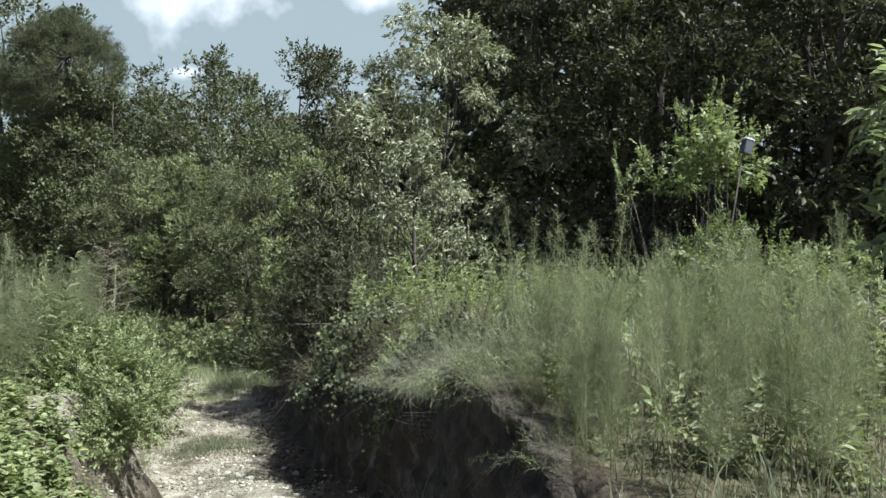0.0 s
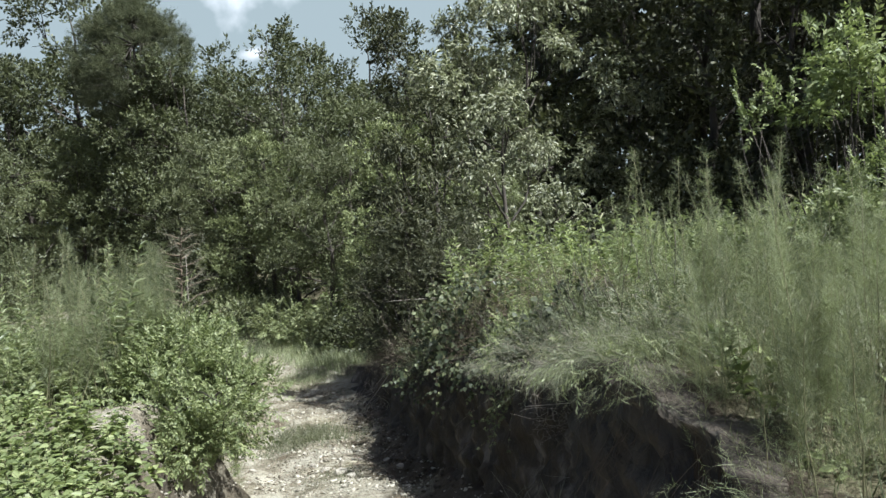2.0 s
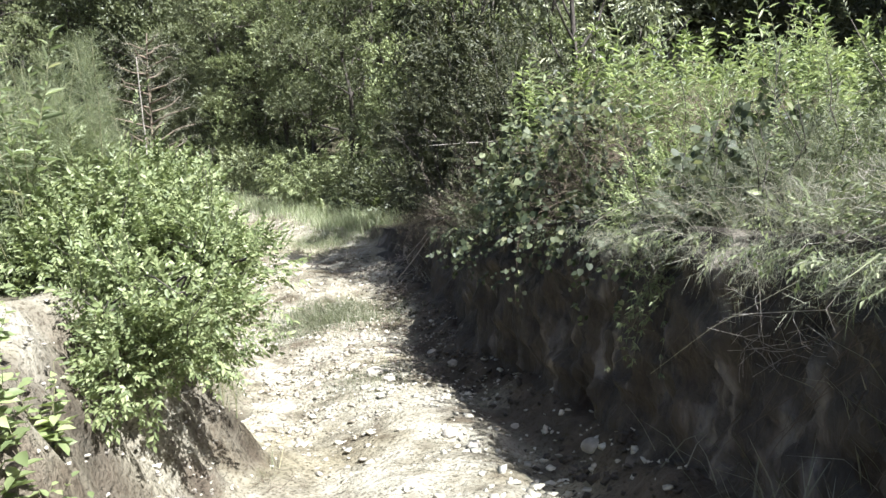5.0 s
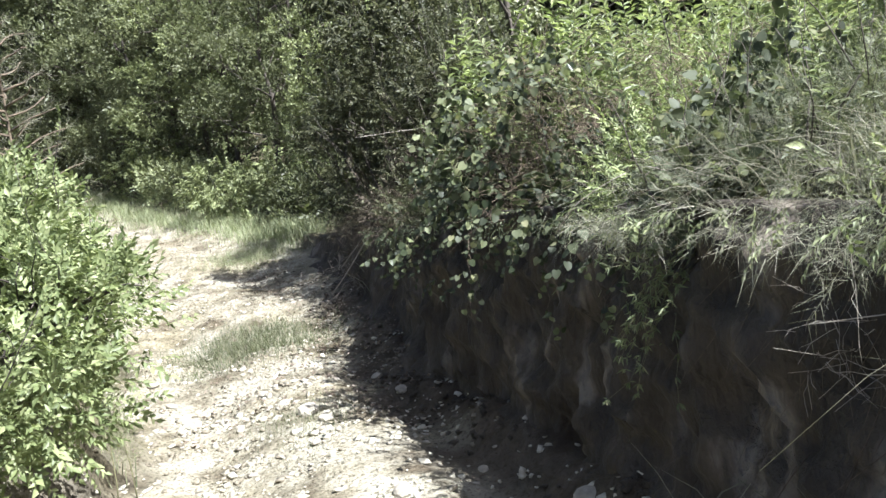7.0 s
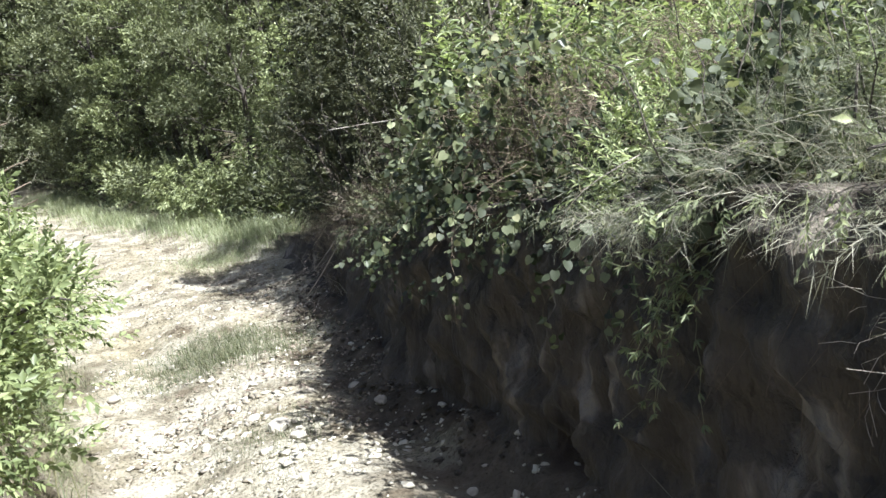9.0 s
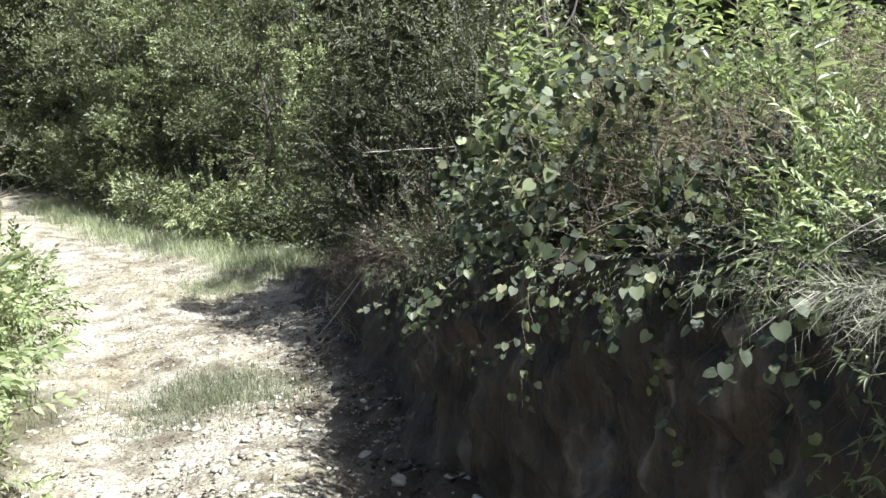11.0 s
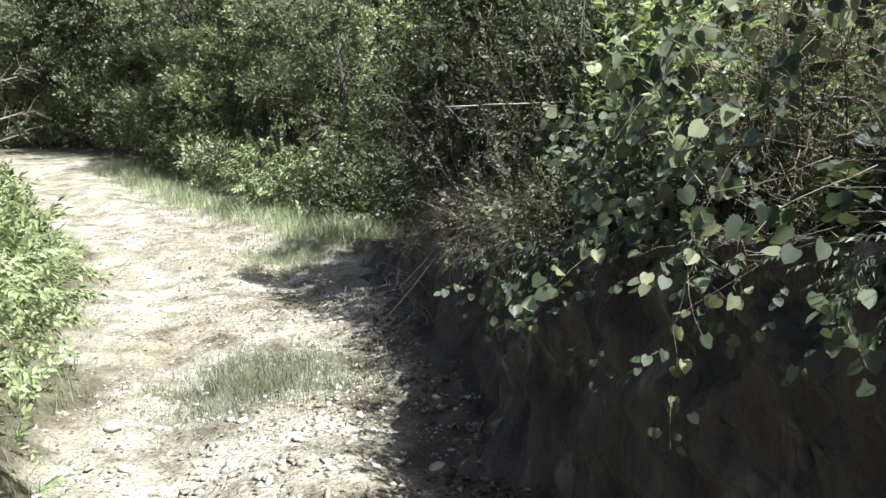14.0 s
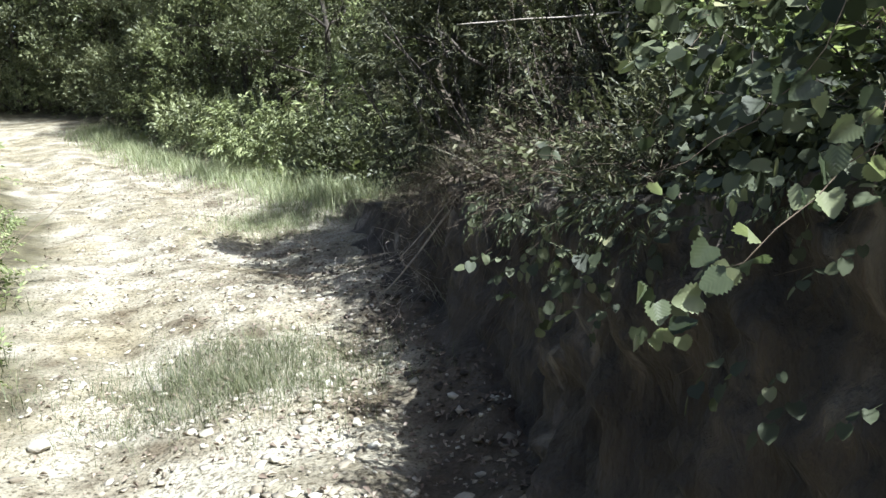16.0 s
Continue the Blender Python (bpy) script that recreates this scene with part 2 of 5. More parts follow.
class Geo:
    """Collects pieces of geometry and makes one mesh of them."""

    def __init__(self):
        self.verts, self.faces, self.count = [], [], 0

    def add(self, v, faces):
        v = np.asarray(v, float).reshape(-1, 3)
        self.verts.append(v)
        for f in faces:
            self.faces.append(np.asarray(f, np.int64) + self.count)
        self.count += len(v)

    def scatter(self, shape, at, along, up, size):
        """Copies of shape (verts, faces): its y axis along, its z axis near up."""
        tv, tf = shape
        n = len(at)
        if not n:
            return
        y = unit(np.asarray(along, float))
        z = np.asarray(up, float) - y * (np.asarray(up) * y).sum(1, keepdims=True)
        z = unit(z + 1e-6)
        x = np.cross(y, z)
        size = np.broadcast_to(np.asarray(size, float), (n,))[:, None, None]
        v = np.asarray(at)[:, None, :] + size * (tv[None, :, 0:1] * x[:, None] + tv[None, :, 1:2] * y[:, None] + tv[None, :, 2:3] * z[:, None])
        step = (np.arange(n) * len(tv))[:, None, None]
        self.add(v.reshape(-1, 3), [(np.asarray(f)[None] + step).reshape(-1, len(f[0])) for f in tf])

    def tube(self, pts, radii, sides=5):
        pts = np.asarray(pts, float)
        k = len(pts)
        radii = np.broadcast_to(np.asarray(radii, float), (k,))
        t = unit(np.gradient(pts, axis=0))
        ref = np.where(np.abs(t[:, 2:3]) > 0.9, np.array([[1.0, 0, 0]]), np.array([[0, 0, 1.0]]))
        a = unit(np.cross(t, ref))
        b = np.cross(t, a)
        ang = np.arange(sides) * 2 * np.pi / sides
        v = pts[:, None] + radii[:, None, None] * (np.cos(ang)[None, :, None] * a[:, None] + np.sin(ang)[None, :, None] * b[:, None])
        i, j = np.meshgrid(np.arange(k - 1), np.arange(sides), indexing="ij")
        q = np.stack([i * sides + j, i * sides + (j + 1) % sides, (i + 1) * sides + (j + 1) % sides, (i + 1) * sides + j], -1).reshape(-1, 4)
        caps = [np.arange(sides)[None, ::-1], (np.arange(sides) + (k - 1) * sides)[None]]
        self.add(v, [q] + caps)

    def mesh(self, name, mat, smooth=False):
        me = bpy.data.meshes.new(name)
        v = np.concatenate(self.verts)
        me.vertices.add(len(v))
        me.vertices.foreach_set("co", v.astype(np.float32).ravel())
        loops = np.concatenate([f.ravel() for f in self.faces])
        sizes = np.concatenate([np.full(len(f), f.shape[1]) for f in self.faces])
        starts = np.concatenate([[0], np.cumsum(sizes)[:-1]])
        me.loops.add(len(loops))
        me.loops.foreach_set("vertex_index", loops.astype(np.int32))
        me.polygons.add(len(sizes))
        me.polygons.foreach_set("loop_start", starts.astype(np.int32))
        if smooth:
            me.polygons.foreach_set("use_smooth", np.ones(len(sizes), bool))
        me.update(calc_edges=True)
        me.materials.append(mat)
        return me


def part(name, geo, mat, parent, label="", smooth=False):
    ob = new(name, geo.mesh(name, mat, smooth))
    ob.parent = parent
    if label:
        ob["label"] = label
    return ob


def joined(shapes):
    v, faces, n = [], {}, 0
    for tv, tf in shapes:
        v.append(tv)
        for f in tf:
            f = np.asarray(f) + n
            faces.setdefault(f.shape[1], []).append(f)
        n += len(tv)
    return np.concatenate(v), [np.concatenate(f) for f in faces.values()]


def placed(shape, at, along, up, size):
    g = Geo()
    g.scatter(shape, np.array([at], float), np.array([along], float), np.array([up], float), size)
    return np.concatenate(g.verts), g.faces


def oval_leaf(w, droop=0.12, fold=0.10):
    return np.array([(0, 0, 0), (w / 2, 0.45, fold), (0, 1, -droop), (-w / 2, 0.45, fold)], float), [np.array([(0, 1, 2), (0, 2, 3)])]


def long_leaf(w, droop=0.25, fold=0.05):
    return np.array([(0, 0, 0), (w / 2, 0.3, fold), (w * 0.42, 0.65, fold - droop * 0.4), (0, 1, -droop), (-w * 0.42, 0.65, fold - droop * 0.4), (-w / 2, 0.3, fold)], float), [np.array([(0, 1, 2, 3), (0, 3, 4, 5)])]


def heart_leaf(teeth=5, w=1.0, notch=0.93):
    """Broad toothed vine leaf, folded a little along its midrib."""
    half = []
    for i in range(teeth * 2 + 1):
        a = i / (teeth * 2)
        y = -0.12 + 1.12 * a ** 1.1
        x = 0.52 * w * math.sin(math.pi * (0.16 + 0.84 * a)) ** 0.75 if a < 1 else 0.0
        k = 1.0 if i % 2 else notch
        half.append((max(x * k, 0), y, 0.10 * x - 0.12 * a * a))
    half[-1] = (0, 1.0, -0.14)
    n = len(half)
    right = [(0, 0, 0)] + half
    left = [(-x, y, z) for x, y, z in half[:-1]]
    v = np.array(right + left, float)
    f1 = np.array([list(range(0, n + 1))])
    f2 = np.array([[0, n] + list(range(2 * n - 1, n, -1))])
    return v, [f1, f2]


def blade(w=0.03, bend=0.35):
    return np.array([(-w / 2, 0, 0), (w / 2, 0, 0), (w * 0.35, 0.55, bend * 0.25), (-w * 0.35, 0.55, bend * 0.25), (0, 1, bend)], float), [np.array([(0, 1, 2, 3)]), np.array([(3, 2, 4)])]


def needle(w=0.02):
    return np.array([(-w / 2, 0, 0), (w / 2, 0, 0), (0, 1, 0)], float), [np.array([(0, 1, 2)])]


def sprig(leaf, n, leaf_len, seed, spread=55, hang=0.3, length=1.0):
    """A twig of the given length along y with leaves on both sides."""
    rng = np.random.default_rng(seed)
    out = [(np.array([(-0.008, 0, 0), (0.008, 0, 0), (0, length * 0.95, -hang * 0.3)]), [np.array([(0, 1, 2)])])]
    for i in range(n):
        t = (i + 1) / n
        side = 1 if i % 2 else -1
        a = radians(spread * (1.15 - 0.75 * t) + rng.uniform(-12, 12)) * side
        at = (0, length * t * 0.92, -hang * 0.3 * t * t)
        d = (math.sin(a), math.cos(a), rng.uniform(-0.55, 0.15) - hang * 0.4)
        out.append(placed(leaf, at, d, (rng.normal(0, 0.35), rng.normal(0, 0.3), 1), leaf_len * rng.uniform(0.75, 1.15)))
    return joined(out)


def needle_tuft(n, seed, w=0.035):
    rng = np.random.default_rng(seed)
    out = []
    for i in range(n):
        d = rng.normal(0, 0.6, 3)
        d[1] = abs(d[1]) * 0.6 + 0.6
        out.append(placed(needle(w), (0, rng.uniform(0, 0.4), 0), d, rng.normal(0, 1, 3), rng.uniform(0.55, 0.9)))
    return joined(out)


def lump(p, f, seed=0):
    """Cheap uneven field of about -1 to 1."""
    o = seed * 1.7
    return (np.sin(p[:, 0] * f + 1.3 * np.sin(p[:, 2] * f * 0.9 + o) + o) + np.sin(p[:, 1] * f * 1.1 + 1.4 * np.sin(p[:, 0] * f * 0.8) + 2 * o)
            + np.sin(p[:, 2] * f * 1.2 + 1.2 * np.sin(p[:, 1] * f * 1.2 + 1) - o)) / 3


def crown(geo, lobes, n, shapes, size, seed, inner=0.55, gap=-0.25, freq=2.4, rise=0.25, low=-0.75):
    """Sprigs over uneven lobes (x, y, z, radius across, half height)."""
    rng = np.random.default_rng(seed)
    lobes = np.asarray(lobes, float)
    wgt = lobes[:, 3] * (lobes[:, 3] + lobes[:, 4])
    pick = rng.choice(len(lobes), int(n * 1.7), p=wgt / wgt.sum())
    u = unit(rng.normal(0, 1, (len(pick), 3)))
    keep = u[:, 2] > low
    pick, u = pick[keep], u[keep]
    rad = inner + (1.06 - inner) * rng.random(len(pick)) ** 0.6
    L = lobes[pick]
    p = L[:, :3] + u * rad[:, None] * np.stack([L[:, 3], L[:, 3], L[:, 4]], 1)
    keep = lump(p, freq, seed) + rng.normal(0, 0.18, len(p)) > gap
    p, u = p[keep][:n], u[keep][:n]
    d = unit(u * 0.9 + rng.normal(0, 0.55, p.shape) + np.array([0, 0, rise]))
    up = unit(np.array([0, 0, 1.0]) + 0.7 * u + rng.normal(0, 0.4, p.shape))
    s = size * rng.uniform(0.7, 1.25, len(p))
    which = rng.integers(0, len(shapes), len(p))
    for k, sh in enumerate(shapes):
        w = which == k
        geo.scatter(sh, p[w], d[w], up[w], s[w])


def bunch(leaf, n, leaf_len, seed, length=1.0, hang=0.0, twig=0.008):
    """A twig along y with leaves all round it, each facing up and out."""
    rng = np.random.default_rng(seed)
    out = [(np.array([(-twig, 0, 0), (twig, 0, 0), (0, length * 0.9, 0)]), [np.array([(0, 1, 2)])])]
    for i in range(n):
        t = (i + 0.6) / n
        a = i * 2.4 + rng.uniform(-0.5, 0.5)
        d = (math.sin(a) * (1.1 - 0.6 * t), 0.35 + 0.6 * t + rng.normal(0, 0.25), math.cos(a) * (0.7 - 0.4 * t) - hang)
        out.append(placed(leaf, (0, length * t * 0.9, 0), d, (rng.normal(0, 0.5), rng.normal(0.2, 0.4), 1), leaf_len * rng.uniform(0.7, 1.2)))
    return joined(out)


def clumped(geo, lobes, n, shapes, size, seed, clumps=6, tight=0.5, rise=0.25, fill=0.16):
    """Sprigs gathered into small clumps over the lobes, with dark gaps between the clumps."""
    rng = np.random.default_rng(seed)
    L = np.repeat(np.asarray(lobes, float), clumps, 0)
    u = unit(rng.normal(0, 1, (len(L), 3)) + np.array([0, 0, 0.55]))
    axes = np.stack([L[:, 3], L[:, 3], L[:, 4]], 1)
    c = L[:, :3] + u * axes * rng.uniform(0.6, 1.05, (len(L), 1))
    rs = tight * L[:, 3] * rng.uniform(0.55, 1.25, len(L))
    k = rng.choice(len(L), n, p=rs ** 2 / (rs ** 2).sum())
    v = unit(rng.normal(0, 1, (n, 3)) + 0.6 * u[k] + np.array([0, 0, 0.3]))
    p = c[k] + v * (rs[k] * (0.55 + 0.45 * rng.random(n)))[:, None] * np.array([1, 1, 0.8])
    inner = rng.random(n) < fill
    p[inner] = (L[k, :3] + v * axes[k] * 0.55 * rng.random((n, 1)) ** 0.4)[inner]
    d = unit(0.7 * v + 0.5 * u[k] + rng.normal(0, 0.45, (n, 3)) + np.array([0, 0, rise]))
    up = unit(np.array([0, 0, 0.5]) + 0.9 * v + 0.3 * u[k] + rng.normal(0, 0.4, (n, 3)))
    s = size * rng.uniform(0.65, 1.25, n)
    which = rng.integers(0, len(shapes), n)
    for m, sh in enumerate(shapes):
        w = which == m
        geo.scatter(sh, p[w], d[w], up[w], s[w])


def wobble(a, b, n, amp, rng):
    """A line of n points from a to b that strays a little."""
    t = np.linspace(0, 1, n)[:, None]
    p = np.asarray(a) * (1 - t) + np.asarray(b) * t
    return p + np.cumsum(rng.normal(0, amp, (n, 3)), 0) * np.sin(np.pi * t) ** 0.5


# ---- the lie of the land ----
LINE = np.array([(0.6, -40), (0.2, -8), (0.0, 0), (-0.4, 2.5), (-1.05, 5), (-1.55, 8), (-2.2, 10.5), (-3.1, 13), (-4.1, 15.5), (-5.4, 18.2), (-7.0, 21.2), (-9.4, 24.5), (-12.5, 28.5), (-16, 33.2), (-20.4, 37.7), (-27, 42), (-42, 47)], float)
_t = np.linspace(0, len(LINE) - 1, 600)
_i = np.minimum(_t.astype(int), len(LINE) - 2)
_f = (_t - _i)[:, None]
_p0, _p1, _p2, _p3 = (LINE[np.clip(_i + k, 0, len(LINE) - 1)] for k in (-1, 0, 1, 2))
ROAD = 0.5 * (2 * _p1 + (_p2 - _p0) * _f + (2 * _p0 - 5 * _p1 + 4 * _p2 - _p3) * _f ** 2 + (3 * _p1 - _p0 - 3 * _p2 + _p3) * _f ** 3)
_dir = unit(np.gradient(ROAD, axis=0))


def fbm(x, y, f, seed=0):
    o = seed * 2.3
    z = 0
    for k, a in ((1, 1.0), (2.1, 0.5), (4.3, 0.27)):
        z = z + a * np.sin(x * f * k + 1.7 * np.sin(y * f * k * 0.83 + o) + o) * np.cos(y * f * k * 1.07 + 1.3 * np.sin(x * f * k * 0.71 - o) + 2 * o)
    return z


def land(x, y):
    """Height, share of bare track and share of dark clay colour at places of the plan."""
    x, y = np.atleast_1d(np.asarray(x, float)), np.atleast_1d(np.asarray(y, float))
    z, bare, cut = np.empty(len(x)), np.empty(len(x)), np.empty(len(x))
    for s in range(0, len(x), 20000):
        e = slice(s, s + 20000)
        px, py = x[e], y[e]
        d2 = (px[:, None] - ROAD[None, :, 0]) ** 2 + (py[:, None] - ROAD[None, :, 1]) ** 2
        k = d2.argmin(1)
        dx, dy = px - ROAD[k, 0], py - ROAD[k, 1]
        side = dx * _dir[k, 1] - dy * _dir[k, 0]
        along = ROAD[k, 1]
        base = np.interp(along, [-40, -5, 0, 2, 4.5, 7, 10, 12.5, 15, 20, 26, 30, 40], [0.1, 0.12, 0.1, 0.0, -0.4, -0.85, -1.4, -1.75, -1.92, -1.98, -1.95, -1.8, -1.5])
        right = np.interp(along, [-40, 0, 2.5, 4.5, 5.3, 6, 6.5, 7, 8, 9, 11, 14, 16.5, 18.5, 21, 40], [0.15, 0.12, 0.16, 0.36, 0.49, 0.64, 0.67, 0.58, 0.37, 0.2, 0.0, -0.5, -1.0, -1.5, -1.9, -1.5])
        lip = np.interp(along, [-40, 0, 2.5, 5, 6, 6.6, 7, 8.2, 9.3, 10.3, 11.3, 12.8, 14.3, 15.4, 16.5, 18.5, 21, 40], [0.15, 0.12, 0.15, 0.42, 0.60, 0.63, 0.56, 0.14, -0.10, -0.26, -0.44, -0.7, -0.95, -1.1, -1.25, -1.6, -1.92, -1.5])
        left = np.interp(along, [-40, 0, 2.5, 5, 8, 11, 12.5, 14, 16, 40], [0.15, 0.12, 0.1, 0.1, 0.08, -0.05, -0.5, -1.3, -1.88, -1.5])
        wr = np.interp(along, [-40, 2, 6, 9, 10.3, 11.5, 13, 15, 17, 19, 22, 40], [1.8, 1.6, 1.4, 1.33, 1.25, 1.06, 1.16, 1.48, 1.62, 1.85, 2.0, 1.9]) + 0.08 * fbm(px, py, 1.1, 1)
        wl = np.interp(along, [-40, 2, 6, 10, 14, 18, 40], [1.8, 1.6, 1.35, 1.2, 1.5, 1.6, 1.6]) + 0.14 * fbm(px, py, 1.8, 3) + 0.04 * fbm(px, py, 9, 4)
        sr = np.clip((side - wr - 0.14) / (0.24 + 0.06 * np.clip(fbm(px, py, 1.3, 11), -1, 1)), 0, 1)
        sl = np.clip((-side - wl) / 0.75, 0, 1)
        up = np.clip((side - wr - 0.36) / 0.6, 0, 1)
        lip = right - 0.35 * (right - lip) + 0.07 * fbm(px, py, 1.7, 16)
        right = lip + (right - lip) * up * up * (3 - 2 * up)
        sr, sl = sr ** 0.8 * (1.8 - 0.8 * sr), sl * sl * (3 - 2 * sl)
        sr = np.clip(sr, 0, 1)
        deep = 0.07 + 0.09 * np.clip((along - 5) / 2, 0, 1) * np.clip((14 - along) / 2, 0, 1) * (side > 0)
        rut = -deep * (np.exp(-((np.abs(side) - 0.78) / 0.28) ** 2)) + 0.03 * np.exp(-(side / 0.4) ** 2)
        talus = 0.16 * np.clip((right - base) / 1.2, 0, 1) * np.exp(-((side - wr + 0.12) / 0.24) ** 2) * (0.6 + 0.4 * fbm(px, py, 3.3, 12))
        h = base + talus * (1 - sr) + rut * (1 - np.maximum(sr, sl)) + (right - base) * sr + (left - base) * sl
        far = np.clip((np.abs(side) - 2.5) / 20, 0, 1)
        h += (0.05 * fbm(px, py, 0.9, 5) + 0.014 * fbm(px, py, 5.5, 6)) + far * 0.35 * fbm(px, py, 0.13, 7)
        h += np.clip((side - 4) / 30, 0, 1.5) * 1.2
        h += 0.10 * (np.clip((-side - wl) / 0.75, 0, 1) * np.clip((0.9 + wl + side) / 0.3, 0, 1)) * (fbm(px, py, 4.0, 15) + 0.6 * fbm(px, py, 11.0, 17)) * np.clip((13 - along) / 2, 0, 1)
        h += 0.12 * np.exp(-((px + 4.1) / 0.7) ** 2 - ((py - 8.2) / 0.8) ** 2)
        z[e] = h
        edge = np.maximum(side - wr, -side - wl)
        bare[e] = np.clip(1 - (edge + 0.10 + 0.16 * fbm(px, py, 3.1, 8)) / 0.30, 0, 1)
        lb = np.clip(-(side + wl) / 0.75, 0, 1)
        bare[e] = np.maximum(bare[e], 0.9 * (lb > 0) * (lb < 1) * np.clip((along - 4) / 2, 0, 1) * np.clip((12 - along) / 2, 0, 1))
        bare[e] = np.maximum(bare[e], np.clip(1.5 * np.exp(-((px + 3.75) / 0.6) ** 2 - ((py - 8.1) / 0.85) ** 2), 0, 0.95))
        steep = np.clip((right - base - 0.15) / 0.3, 0, 1)
        slope_l = 0.8 * (lb > 0.05) * (lb < 1) * np.clip((along - 5) / 1.5, 0, 1) * np.clip((13 - along) / 2, 0, 1) * np.clip(0.4 + 0.7 * fbm(px, py, 3.7, 13), 0, 1)
        # darker soil on the track by the bank foot, also deepening the bank's shadow there
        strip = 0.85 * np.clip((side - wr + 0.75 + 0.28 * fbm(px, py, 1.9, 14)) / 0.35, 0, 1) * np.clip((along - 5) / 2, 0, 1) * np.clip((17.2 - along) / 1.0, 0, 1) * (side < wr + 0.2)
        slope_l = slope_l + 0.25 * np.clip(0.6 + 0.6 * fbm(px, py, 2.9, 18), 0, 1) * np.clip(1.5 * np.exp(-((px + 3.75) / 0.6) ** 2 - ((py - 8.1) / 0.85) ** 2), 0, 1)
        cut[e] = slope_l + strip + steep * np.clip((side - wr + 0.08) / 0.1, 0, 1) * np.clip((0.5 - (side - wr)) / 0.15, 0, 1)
    return z, bare, cut


def ground_z(x, y):
    return land(x, y)[0]


def build_ground():
    xs = np.concatenate([-np.geomspace(1600, 17, 26), np.arange(-16, -8, 0.22), np.arange(-8, 3, 0.1), np.arange(3, 12, 0.22), np.geomspace(13, 1600, 26)])
    ys = np.concatenate([-np.geomspace(1600, 9, 20), np.arange(-8, 2, 0.4), np.arange(2, 24, 0.115), np.arange(24, 36, 0.25), np.geomspace(37, 1600, 26)])
    gx, gy = np.meshgrid(xs, ys, indexing="ij")
    z, bare, cut = land(gx.ravel(), gy.ravel())
    g = Geo()
    nx, ny = len(xs), len(ys)
    i, j = np.meshgrid(np.arange(nx - 1), np.arange(ny - 1), indexing="ij")
    q = np.stack([i * ny + j, (i + 1) * ny + j, (i + 1) * ny + j + 1, i * ny + j + 1], -1).reshape(-1, 4)
    p = np.stack([gx.ravel(), gy.ravel(), z], 1)
    p[:, 2] += bare * 0.02 * lump(p * np.array([1, 1, 0]), 9, 5) + bare * 0.012 * lump(p * np.array([1, 1, 0]), 23, 6)
    g.add(p, [q])
    me = g.mesh("ground", M_GROUND, True)
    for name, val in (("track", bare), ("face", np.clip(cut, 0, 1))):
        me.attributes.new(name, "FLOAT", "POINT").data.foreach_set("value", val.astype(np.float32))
    return tagged(new("ground", me), "pale sandy rutted track between eroded clay banks", "ground", kind="structure")


build_ground()


def right_edge(y):
    """Plan point on the foot of the cut bank, the way out of the track there, and heights of foot and lip."""
    k = np.array([np.abs(ROAD[:, 1] - v).argmin() for v in y])
    out = np.stack([_dir[k, 1], -_dir[k, 0]], 1)
    wr = np.interp(ROAD[k, 1], [-40, 2, 6, 9, 10.3, 11.5, 13, 15, 17, 19, 22, 40], [1.8, 1.6, 1.4, 1.33, 1.25, 1.06, 1.16, 1.48, 1.62, 1.85, 2.0, 1.9])
    p = ROAD[k] + out * wr[:, None]
    p = p + out * (0.08 * fbm(p[:, 0], p[:, 1], 1.1, 1))[:, None]
    foot, lip = p - out * 0.35, p + out * 0.6
    return p, out, ground_z(foot[:, 0], foot[:, 1]), ground_z(lip[:, 0], lip[:, 1])


